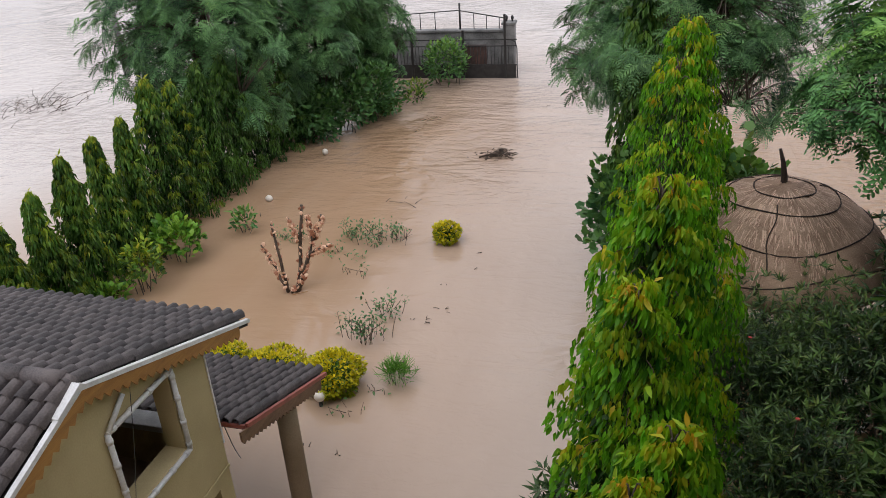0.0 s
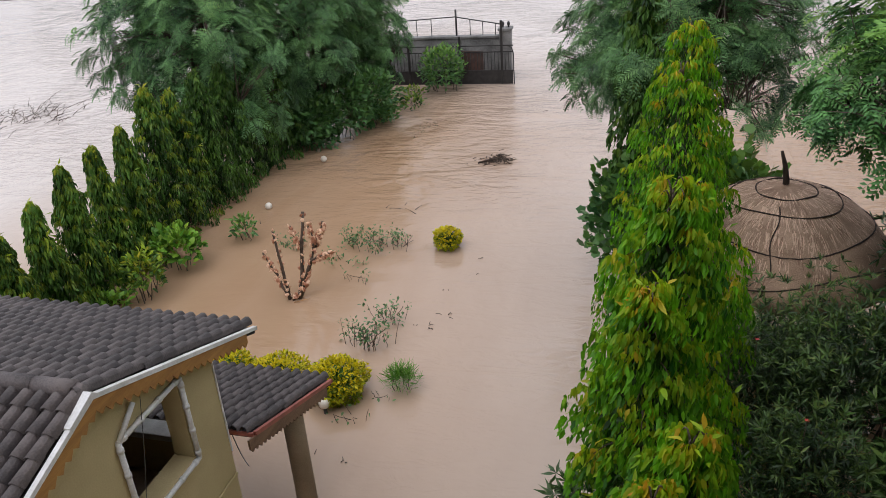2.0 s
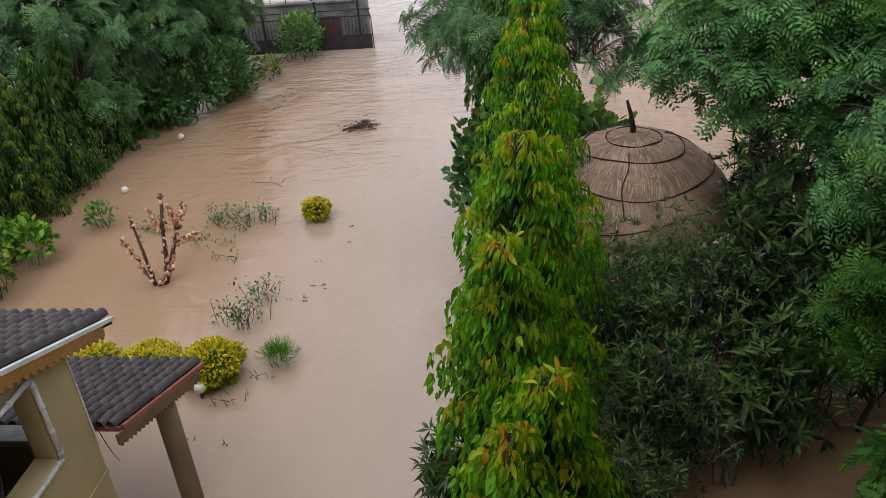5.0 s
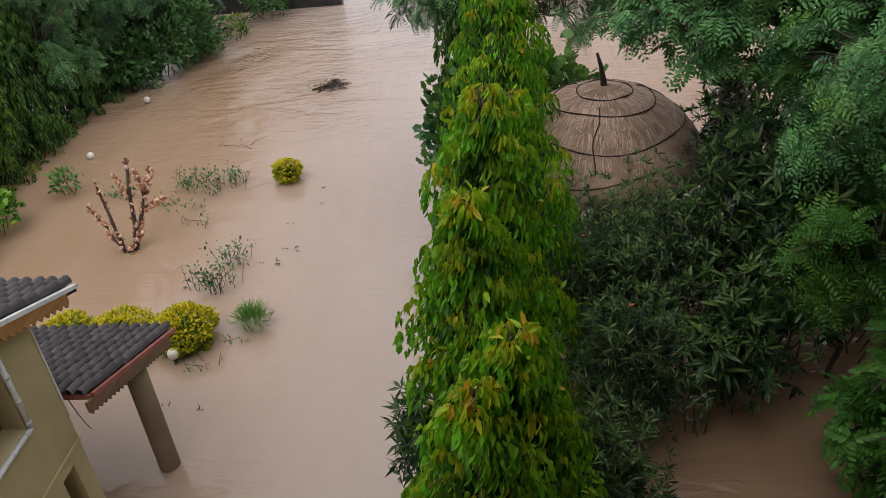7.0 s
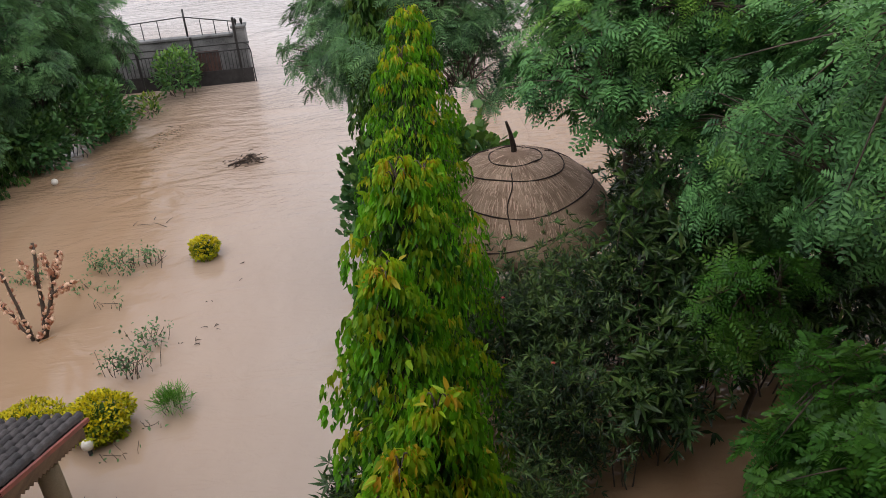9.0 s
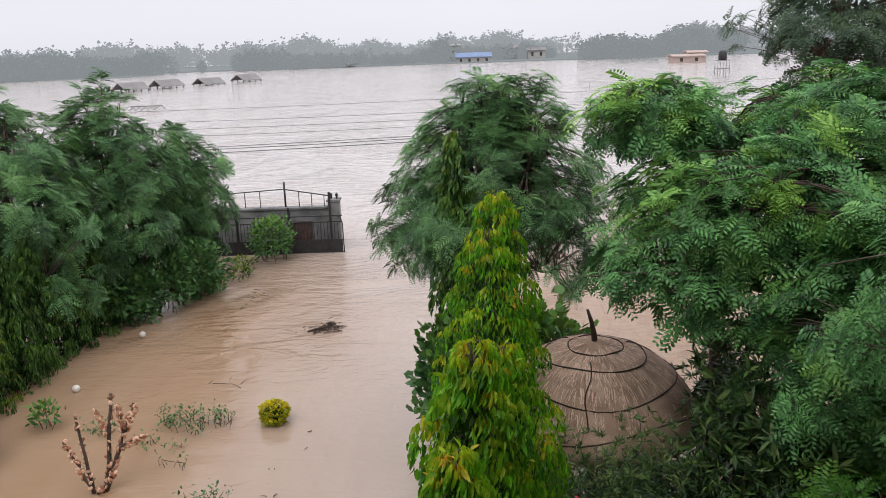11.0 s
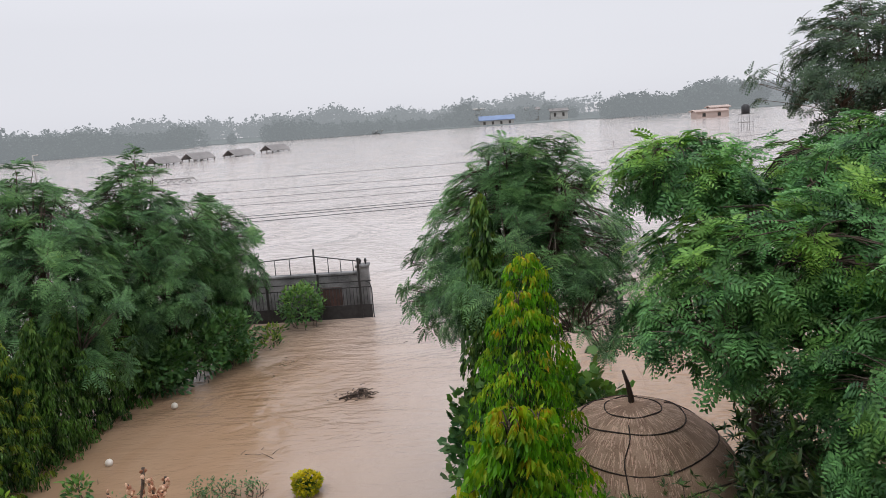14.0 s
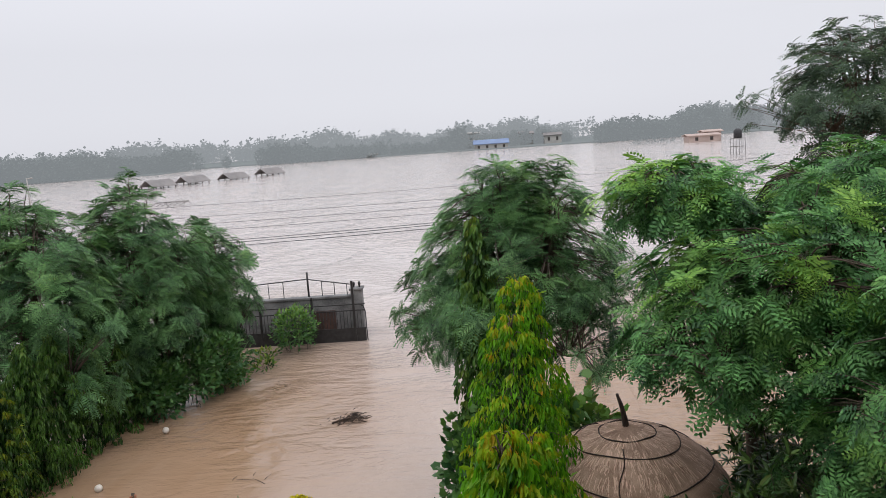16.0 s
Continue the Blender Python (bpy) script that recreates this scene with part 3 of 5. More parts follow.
prism(bm, [(WY1, DZ), (WY, DZ), (WY, under(WY)), (WY1, under(WY1))], 0, GX - 0.22, GX)
prism(bm, [(WY1, -1.2), (DY0, -1.2), (DY0, DZ), (WY1, DZ)], 0, GX - 0.22, GX)
prism(bm, [(DY1, -1.2), (WY, -1.2), (WY, DZ), (DY1, DZ)], 0, GX - 0.22, GX)
prism(bm, [(DY0, -1.2), (DY1, -1.2), (DY1, 0.9), (DY0, 0.9)], 0, GX - 0.22, GX)
bmesh.ops.remove_doubles(bm, verts=bm.verts, dist=1e-4)
part("wall", bm, PLASTER, house)
bm = bmesh.new()
for x0, x1, z0, z1 in ((-9.2, -5.65, -1.2, 3.4), (-3.75, GX - 0.22, -1.2, 3.4), (-5.65, -3.75, -1.2, 2.45), (-5.65, -3.75, 3.2, 3.4)):
    box(bm, (x0, WY - 0.2, z0), (x1, WY, z1))
bmesh.ops.remove_doubles(bm, verts=bm.verts, dist=1e-4)
part("wall", bm, PLASTER, house)
bm = bmesh.new()
box(bm, (-9.2, NY, -1.2), (GX - 0.22, NY + 0.2, 3.45))
bmesh.ops.remove_doubles(bm, verts=bm.verts, dist=1e-4)
part("wall", bm, PLASTER, house)
bm = bmesh.new()
prism(bm, [(NY + 0.2, -1.2), (WY - 0.2, -1.2), (WY - 0.2, 3.45), (RY, under(RY)), (NY + 0.2, 3.45)], 0, -9.2, -9.0)
part("wall", bm, DARK, house)
bm = bmesh.new()
box(bm, (-9.0, NY + 0.2, 1.85), (GX - 0.22, WY - 0.2, 1.95))
part("floor_slab", bm, DARK, house)
bm = bmesh.new()
box(bm, (GX + 0.004, NY, 1.87), (GX + 0.022, WY, 1.91), 0.004)
part("plaster_band", bm, PLASTER, house)
bm = bmesh.new()
box(bm, (GX + 0.002, WY - 0.005, 2.2), (GX + 0.016, WY + 0.014, 3.42), 0.003)
part("corner_pipe", bm, WHITE, house, "thin white corner pipe")

# window: white pipe surround with couplings, deep reveal
win = hang(new("window"), house)
win.location = (GX, 4.7, 3.3)
hang_m = Matrix.Translation(-Vector(house.location))
win.matrix_parent_inverse = hang_m
corner = [(WY0 - 0.03, WZ0 - 0.02), (WY1 + 0.03, WZ0 - 0.02), (WY1 + 0.03, WZ1 + 0.02), (WY0 - 0.03, WZ1 + 0.02)]


def win_part(ob):
    ob.parent = win
    ob.matrix_parent_inverse = Matrix.Translation(-Vector(win.location))
    return ob


for i in range(4):
    (y0, z0), (y1, z1) = corner[i], corner[(i + 1) % 4]
    p0, p1 = np.array((GX + 0.03, y0, z0)), np.array((GX + 0.03, y1, z1))
    win_part(tube_part("frame_pipe", [[(p0, 0.026), (p1, 0.026)]], WHITE, None, sides=8))
    for s in (0.08, 0.36, 0.66, 0.92):
        q = p0 + (p1 - p0) * s
        e = (p1 - p0) / np.linalg.norm(p1 - p0) * 0.022
        win_part(tube_part("pipe_collar", [[(q - e, 0.032), (q + e, 0.032)]], WHITE, None, sides=8))
win_part(tube_part("brace_pipe", [[((GX + 0.03, WY0 - 0.02, WZ1 + 0.02), 0.024), ((GX + 0.05, WY0 + 0.24, WZ1 + 0.25), 0.024)]], WHITE, None, sides=8))
bm = bmesh.new()
box(bm, (GX - 0.24, WY0 - 0.02, WZ0 - 0.035), (GX + 0.01, WY1 + 0.02, WZ0 + 0.004), 0.006)
win_part(part("sill", bm, PLASTER, None))
bm = bmesh.new()
for x0, x1, z0, z1 in ((-5.68, -3.72, 2.42, 2.50), (-5.68, -3.72, 3.15, 3.23), (-5.68, -5.62, 2.50, 3.15), (-3.78, -3.72, 2.50, 3.15), (-4.72, -4.68, 2.50, 3.15)):
    box(bm, (x0, WY - 0.23, z0), (x1, WY + 0.01, z1), 0.006)
part("back_window_frame", bm, WHITE, house, "white back window frame")
tube_part("cord", [bent((GX + 0.06, 4.75, 3.8), (GX + 0.05, 4.45, 2.75), -0.05, 0.003, 0.003, 8)], CABLE, house, "loose grey cord")


def barrel_tile(r, length, seg=5):
    """A half-round tile lying along +y, the far end narrower."""
    bm = bmesh.new()
    rows = []
    for y, k, z in ((0, 1.12, 0.03), (length, 0.90, 0.0)):
        for t in (1.0, 0.84):
            rows.append([bm.verts.new((k * t * r * math.cos(a), y, z + 1.25 * k * t * r * math.sin(a))) for a in np.linspace(0, math.pi, seg + 1)])
    for i in range(seg):
        bm.faces.new((rows[0][i], rows[0][i + 1], rows[2][i + 1], rows[2][i]))
        bm.faces.new((rows[1][i + 1], rows[1][i], rows[3][i], rows[3][i + 1]))
        bm.faces.new((rows[0][i + 1], rows[0][i], rows[1][i], rows[1][i + 1]))
    me = bpy.data.meshes.new("tile")
    bm.to_mesh(me)
    bm.free()
    me.polygons.foreach_set("use_smooth", [True] * len(me.polygons))
    me.materials.append(TILE)
    return me


TILES = barrel_tile(0.058, 0.27)


def tiled_slope(name, parent, x_end, x_far, y0, z0, y1, z1, seed, pieces, label=""):
    """A roof slope from its high edge (y0, z0) to its low edge (y1, z1): a deck dark with painted valley shade, and
    rows of half-round tiles, near ones singly.
    """
    rng = np.random.default_rng(seed)
    run = math.hypot(y1 - y0, z1 - z0)
    sgn = 1 if y1 > y0 else -1
    bm = bmesh.new()
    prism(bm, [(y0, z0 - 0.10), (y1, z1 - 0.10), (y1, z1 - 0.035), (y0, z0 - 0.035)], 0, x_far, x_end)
    deck = part(name, bm, TILE_BED_SHADE, parent, label)
    pitch, rows = 0.14, int(run / 0.20)
    tilt = math.atan2(z1 - z0, abs(y1 - y0))
    made, vs, fs, base = 0, [], [], 0
    tv = np.array([v.co[:] for v in TILES.vertices])
    tq = [tuple(p.vertices) for p in TILES.polygons]
    cols = int((x_end - x_far) / pitch)
    for c in range(cols):
        for r in range(rows):
            s = (r + 1.0) * run / rows
            x = x_end - 0.085 - c * pitch + rng.normal(0, 0.005)
            y, z = y0 + (y1 - y0) * s / run, z0 + (z1 - z0) * s / run
            m = Matrix.Translation((x, y, z - 0.02)) @ Matrix.Rotation(0 if sgn < 0 else math.pi, 4, "Z") @ Matrix.Rotation(-tilt + 0.035, 4, "X") @ Matrix.Rotation(rng.normal(0, 0.025), 4, "Z")
            if made < pieces:
                o = new("tile", TILES)
                o.parent = deck
                o.matrix_basis = m
                made += 1
            else:
                w = tv @ np.array(m.to_3x3()).T + np.array(m.translation)
                vs.append(w)
                for q in tq:
                    fs += [(base + q[0], base + q[1], base + q[2]), (base + q[0], base + q[2], base + q[3])]
                base += len(tv)
    if vs:
        o = tri_part("tiles", np.concatenate(vs), fs, TILE, None, smooth=True)
        o.parent = deck
        tagged(o, kind="stuff")
    return deck


def zigzag_board(name, x, y0, z0, y1, z1, depth, tooth, material, label):
    """A board under a sloping edge with a saw-tooth lower edge."""
    n = int(abs(y1 - y0) / tooth)
    edge = [(y0, z0), (y1, z1)]
    for i in range(n, 0, -1):
        k, m = i / n, (i - 0.5) / n
        edge += [(y0 + (y1 - y0) * k, z0 + (z1 - z0) * k - depth), (y0 + (y1 - y0) * m, z0 + (z1 - z0) * m - depth - tooth * 0.55)]
    edge.append((y0, z0 - depth))
    bm = bmesh.new()
    prism(bm, edge, 0, x - 0.012, x + 0.012)
    bm.normal_update()
    bmesh.ops.triangulate(bm, faces=[f for f in bm.faces if len(f.verts) > 4])
    return part(name, bm, material, house, label)


RX = GX + 0.094
tiled_slope("roof", house, RX, -9.4, RY, RZ, EAVE_Y, EAVE_Z, 3, 260, "grey half-round clay tile roof slope")
tiled_slope("roof", house, RX, -9.4, RY, RZ, 2 * RY - EAVE_Y, EAVE_Z, 4, 200, "grey half-round clay tile roof slope")
for k in range(16):
    x = RX - 0.12 - k * 0.36
    tube_part("ridge_tile", [[((x, RY, RZ + 0.03), 0.08), ((x - 0.40, RY, RZ + 0.035), 0.068)]], TILE, house, sides=10)
for sgn in (1, -1):
    ye = RY + sgn * (EAVE_Y - RY)
    bm = bmesh.new()
    prism(bm, [(RY, RZ - 0.05), (ye, EAVE_Z - 0.05), (ye, EAVE_Z - 0.005), (RY, RZ - 0.005)], 0, RX - 0.01, RX + 0.036)
    part("rake_trim", bm, WHITE, house, "white painted metal edge strip")
    zigzag_board("fascia", RX + 0.018, RY, RZ - 0.055, ye - sgn * 0.22, EAVE_Z - 0.055 + 0.22 * math.tan(SLOPE), 0.10, 0.105, WOOD_TAN, "tan saw-tooth fascia board")
bm = bmesh.new()
prism(bm, [(RY - 0.3, RZ - 0.13), (RY, RZ - 0.02), (RY + 0.10, RZ - 0.06), (RY, RZ + 0.02), (RY - 0.3, RZ - 0.10)], 0, RX - 0.10, RX + 0.04)
part("flashing", bm, WHITE, house, "folded white ridge flashing")

# porch beside the house
PX, PY0, PZ0, PY1, PZ1 = -3.13, 6.12, 2.31, 8.11, 1.59
tiled_slope("porch_roof", house, PX, -8.6, PY0, PZ0, PY1, PZ1, 5, 240, "grey clay tile porch roof slope")
bm = bmesh.new()
prism(bm, [(PY0, PZ0 - 0.06), (PY1, PZ1 - 0.06), (PY1, PZ1 - 0.005), (PY0, PZ0 - 0.005)], 0, PX - 0.01, PX + 0.03)
part("rake_trim", bm, TRIM_RED, house, "red oxide roof edge strip")
bm = bmesh.new()
box(bm, (-8.6, PY0 - 0.03, PZ0 - 0.07), (PX, PY0, PZ0 - 0.015), 0.005)
part("rake_trim", bm, TRIM_RED, house, "red oxide roof edge strip")
zigzag_board("fascia", PX + 0.016, PY0 - 0.16, PZ0 + 0.0, PY1 - 0.2, PZ1 + 0.02, 0.13, 0.085, WOOD_BROWN, "brown saw-tooth fascia board")
for x in (-3.27, -5.6, -8.0):
    tube_part("column", [[((x, 7.2, -1.2), 0.14), ((x, 7.2, 1.2), 0.135), ((x, 7.2, 1.84), 0.135)]], COLUMN, house, "round beige plastered column", sides=18)
bm = bmesh.new()
box(bm, (-8.5, 7.1, 1.72), (-3.2, 7.3, 1.80), 0.01)
part("beam", bm, WOOD_BROWN, house)
tube_part("cable", [bent((-3.5, 6.2, 2.3), (-3.2, 6.0, 1.9), -0.1, 0.006, 0.004, 8)], CABLE, house, "thin dangling cable")

house.rotation_euler.z = radians(-3.5)

# made-up unseen building round the balcony: closes the place and shades near water
def unseen_blocker(name, lo, hi, label):
    bm = bmesh.new()
    box(bm, lo, hi, 0.02)
    tagged(part(name, bm, PLASTER, None), label, "wall", kind="structure")


unseen_blocker("unseen_wall_south", (-1.3, -1.6, -1.2), (5.0, -1.1, 11.5), "unseen plain wall added behind the balcony to block sky light")
unseen_blocker("unseen_wing_east", (5.0, -1.6, -1.2), (14, 3.2, 11.5), "unseen plain wing added beside the balcony to shade the water")
unseen_blocker("unseen_balcony_floor", (-1.3, -1.1, 6.1), (5.0, 0.3, 6.25), "unseen plain balcony floor added below the camera")
unseen_blocker("unseen_ceiling", (-1.3, -1.1, 9.4), (5.0, 2.6, 9.55), "unseen plain roof slab added to block overhead sky light")

# ---- near row of mast trees ----
ROW = [(1.74, 11.5, 5.62, 0.50, 95), (1.50, 10.0, 5.40, 0.54, 100), (1.52, 8.0, 4.6, 0.56, 95), (1.13, 6.0, 5.42, 0.44, 110), (0.95, 5.0, 4.98, 0.43, 105), (1.18, 4.0, 4.50, 0.45, 105), (0.90, 3.25, 4.70, 0.39, 95)]
for i, (x, y, h, r, c) in enumerate(ROW):
    mast_tree(40 + i, x, y, h, r, c, 95, 0.098, L_ASHOKA, "columnar mast tree with drooping leaves and yellow-orange young tips", 0.75, "mast trees in the near row", 0.1, 100 if i >= 4 else 0, lance(0.36, 0.07, 0.3) if i > 2 else lance4(0.36, 0.07))
mast_tree(60, 1.15, 14.2, 6.25, 0.30, 90, 44, 0.15, L_HEDGE, "slender dark mast tree rising behind the row", 0.3, "", 0.3, taper=1.6, mop=0.12)

# ---- hedge of mast trees along the bank ----
HEDGE = [(-9.8, 9.3, 2.35), (-9.75, 10.3, 2.5), (-9.7, 11.2, 2.75), (-9.65, 12.15, 3.1), (-9.75, 13.3, 3.1), (-9.7, 14.3, 3.2), (-9.65, 15.4, 3.75), (-9.7, 16.5, 3.4), (-9.6, 17.6, 3.6), (-9.55, 18.8, 3.5), (-9.4, 20.0, 3.6), (-9.2, 21.2, 3.4), (-9.0, 22.4, 3.3)]
for i, (x, y, h) in enumerate(HEDGE):
    mast_tree(80 + i, x, y, h, 0.42 if i < 6 else 0.56, 75 if i < 9 else 60, 70, 0.14, L_HEDGE, "hedge mast tree with dark hanging leaves, foot in the flood", 0.8 if i < 8 else 0.12, "mast trees along the bank", 0.0, taper=2.1, power=0.8, mop=0.15, fall=0.42, blade=lance4(0.3, 0.06))

# ---- large trees ----
feather_tree(11, (-11.2, 20.6), (-11.0, 20.4, 3.8), (2.9, 2.3, 3.2), 640, 10, 0.36, L_FEATHER_BLUE, "tall feathery green tree on the flooded bank", 7, 0.16, low=-0.92, group="bank trees", lumpy=0.45, leaf_w=0.095, peak=0.25)
feather_tree(12, (-8.8, 22.8), (-9.0, 22.8, 3.7), (2.2, 1.9, 3.0), 540, 10, 0.36, L_FEATHER_BLUE, "feathery green tree leaning over the flooded lawn", 7, 0.15, low=-0.92, group="bank trees", lumpy=0.45, leaf_w=0.095)
feather_tree(13, (-8.0, 26.6), (-7.85, 26.2, 3.1), (1.55, 1.5, 2.3), 340, 10, 0.34, L_FEATHER_BLUE, "smaller feathery tree beside the fence", 7, 0.12, low=-0.92, group="bank trees", lumpy=0.45, leaf_w=0.095)
feather_tree(14, (2.3, 15.8), (2.0, 15.6, 4.75), (2.45, 1.8, 2.45), 720, 10, 0.29, L_FEATHER_BLUE, "feathery dark green tree behind the mast trees", 7, 0.15, low=-0.68, group="garden trees", leaf_w=0.085, peak=0.45, lumpy=0.4)
feather_tree(15, (6.6, 11.2), (5.8, 10.6, 5.15), (2.5, 1.9, 1.5), 820, 10, 0.28, L_FEATHER, "broad feathery green tree above the thatched hut", 6, 0.17, group="garden trees", young=0.5, leaf_w=0.115)
feather_tree(19, (5.5, 11.7), (4.05, 11.1, 6.62), (0.95, 0.8, 0.52), 130, 10, 0.28, L_FEATHER, "dark leafy tree top with bright young tips", 6, 0.1, group="garden trees", young=0.6, leaf_w=0.115)
feather_tree(20, (7.6, 11.8), (6.75, 11.0, 6.6), (1.65, 1.2, 0.65), 220, 10, 0.28, L_FEATHER, "leafy crown with bright yellow-green young tips", 6, 0.1, group="garden trees", young=0.6, leaf_w=0.115)
feather_tree(16, (9.4, 8.8), (8.9, 8.9, 4.6), (2.6, 2.0, 2.4), 520, 10, 0.27, L_FEATHER, "leafy green tree with hanging feathered boughs", 6, 0.14, low=-0.9, group="garden trees", young=0.25, leaf_w=0.10)
feather_tree(18, (7.0, 9.4), (6.9, 9.1, 3.5), (2.1, 1.3, 2.0), 560, 10, 0.28, L_FEATHER, "dense green tree filling the space beside the hut", 6, 0.12, low=-0.9, group="garden trees", young=0.2, leaf_w=0.115)
# mostly out of view; added to block sky over the lower-right water
feather_tree(24, (8.6, 6.4), (7.1, 6.4, 5.2), (2.3, 2.0, 1.6), 380, 10, 0.27, L_FEATHER, "tall feathery tree, mostly out of view, added to shade the water", 6, 0.14, low=-0.8, group="garden trees", young=0.2, leaf_w=0.10)
feather_tree(17, (12.6, 22.6), (12.3, 22.4, 8.2), (2.45, 2.0, 1.75), 330, 10, 0.34, L_AIRY, "tall airy tree with dark leaf sprays", 5, 0.14, low=-0.9, group="garden trees", inner=0.15, lumpy=0.7, leaf_w=0.13)

# ---- shrubs of the garden's right side ----
bush(21, "vine_shrub", (1.7, 14.2, 1.5), (1.5, 0.9, 1.5), 2300, 0.165, lobed(), L_BROAD, "large-leaved climbing shrub behind the mast trees", young=0.3, up=0.6, low=-0.8, lumpy=0.3)
bush(22, "vine_shrub", (2.8, 13.5, 2.1), (0.85, 0.7, 1.05), 850, 0.165, lobed(), L_BROAD, "large-leaved climbing shrub beside the thatched hut", young=0.55, up=0.6, low=-0.8)
OLE = [(5.55, 12.1, 1.9, 0.7, 1.5), (6.4, 8.7, 1.3, 0.9, 1.2), (7.6, 8.7, 1.3, 1.0, 1.2), (8.9, 9.4, 1.2, 1.0, 1.2), (5.0, 8.2, 1.7, 0.8, 1.3), (4.3, 7.6, 1.1, 0.7, 1.0), (6.2, 9.6, 1.6, 1.0, 1.4), (7.6, 9.9, 1.5, 1.1, 1.4), (5.4, 10.7, 2.1, 1.0, 1.9), (2.5, 8.6, 1.5, 0.9, 1.5), (3.6, 8.9, 1.6, 1.0, 1.5), (2.9, 7.2, 1.25, 0.95, 1.35), (4.6, 9.3, 1.9, 0.9, 1.6), (3.4, 10.0, 1.0, 1.1, 1.0), (2.2, 5.8, 0.9, 0.7, 1.0)]
for i, (x, y, z, r, rz) in enumerate(OLE):
    if x > 4.2:
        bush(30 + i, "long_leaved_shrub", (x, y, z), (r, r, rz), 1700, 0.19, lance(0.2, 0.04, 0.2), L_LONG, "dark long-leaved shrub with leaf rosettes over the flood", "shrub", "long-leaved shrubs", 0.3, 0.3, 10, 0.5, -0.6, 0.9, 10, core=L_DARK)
    else:
        bush(30 + i, "oleander_shrub", (x, y, z), (r, r, rz), 4200, 0.125, lance4(0.19, 0.03), L_DARK, "dense dark oleander shrub standing in the flood", "shrub", "oleander shrubs", 0.35, 0.5, 12, 0.5, -0.6, 0.85, 8, core=L_DARK)
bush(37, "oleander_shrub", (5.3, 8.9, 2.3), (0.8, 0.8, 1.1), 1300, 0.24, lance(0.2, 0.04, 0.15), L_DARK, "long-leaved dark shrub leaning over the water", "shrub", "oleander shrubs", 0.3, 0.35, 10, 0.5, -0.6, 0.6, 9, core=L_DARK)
feather_tree(38, (6.6, 5.2), (6.3, 5.2, 1.55), (1.75, 1.6, 1.1), 400, 9, 0.27, L_SAPLING, "leafy bright green sapling close to the house", 6, 0.06, young=0.1, name="sapling", wide=0.36, leaf_w=0.17)
feather_tree(39, (5.9, 8.1), (5.5, 7.9, 2.1), (0.8, 0.7, 0.95), 90, 9, 0.27, L_SAPLING, "young bright green tree over the dark water", 6, 0.05, young=0.4, name="young_tree", leaf_w=0.12)
bush(47, "rosette_plant", (3.85, 7.25, 1.15), (0.4, 0.4, 0.45), 150, 0.26, lance(0.22, 0.04, 0.25), L_LONG, "long-leaved green rosette plant over the dark water", "plant", "", 0.25, 0.4, 5, 0.5, -0.4, 0.4, 11)
# made-up shrub standing in for the mast trees' dark lower leaves
bush(49, "oleander_shrub", (0.42, 5.0, 2.5), (0.3, 0.3, 0.6), 1000, 0.13, lance4(0.22, 0.03), L_DARK, "dark lower leaf cluster of the mast trees, built as a shrub", "shrub", "oleander shrubs", 0.0, 0.2, 6, 0.4, -0.8, 0.5, 8)

# ---- shrubs of the left bank ----
bush(41, "citrus_shrub", (-8.65, 12.5, 0.55), (0.42, 0.42, 0.62), 420, 0.15, oval(0.4), L_HEDGE, "dark glossy citrus shrub in the water", young=0.5, up=0.4)
bush(42, "round_leaf_shrub", (-8.75, 13.95, 0.45), (0.62, 0.55, 0.5), 420, 0.17, oval(0.6), L_BRIGHT, "bright green broad-leaved shrub in the water", young=0.5, up=0.6)
bush(43, "round_leaf_shrub", (-9.2, 11.9, 0.15), (0.5, 0.4, 0.25), 160, 0.15, oval(0.6), L_BRIGHT, "low bright green shrub behind the roof", young=0.5, up=0.6)
for i, (x, y, z, r) in enumerate(((-7.9, 23.3, 1.0, 1.05), (-7.2, 24.4, 0.9, 1.0), (-8.4, 22.2, 0.8, 0.8))):
    bush(44 + i, "bank_shrub", (x, y, z), (r, r, 1.0), 1500, 0.2, oval(0.45), L_BROAD, "dark broad-leaved shrub at the water's edge", "shrub", "bank shrubs", young=0.15, up=0.35, low=-0.8)
bush(48, "fence_shrub", (-5.6, 28.7, 0.85), (0.85, 0.8, 0.95), 1300, 0.16, oval(0.45), L_BROAD, "rounded green shrub before the fence", young=0.5, up=0.5, low=-0.7, lumpy=0.3)
rng = np.random.default_rng(5)
for i in range(9):
    bush(50 + i, "water_weed", (-7.2 + rng.normal(0, 0.8), 26.3 + rng.normal(0, 0.9), 0.15), (0.5, 0.5, 0.3), 130, 0.16, oval(0.4), L_HEDGE, "low dark weeds along the flooded bank", "weeds", "bank weeds", up=0.5, stems=4)

# ---- thatched hut ----
HX, HY = 3.37, 12.0
hut = thing("thatched_hut", (HX, HY, 0), "round garden hut with domed grey-brown thatch and dark rope bands", "hut")
PROFILE = [(0.03, 2.98), (0.2, 2.94), (0.45, 2.88), (0.78, 2.78), (1.1, 2.60), (1.38, 2.36), (1.58, 2.10), (1.70, 1.82), (1.73, 1.62), (1.62, 1.6), (1.35, 1.85), (0.9, 2.35), (0.03, 2.8)]
rng = np.random.default_rng(9)
bm = bmesh.new()
seg = 72
rings = []
for r, z in PROFILE:
    rings.append([bm.verts.new((HX + r * (1 + rng.normal(0, 0.006)) * math.cos(a), HY + r * (1 + rng.normal(0, 0.006)) * math.sin(a), z + rng.normal(0, 0.006))) for a in np.arange(seg) * 2 * math.pi / seg])
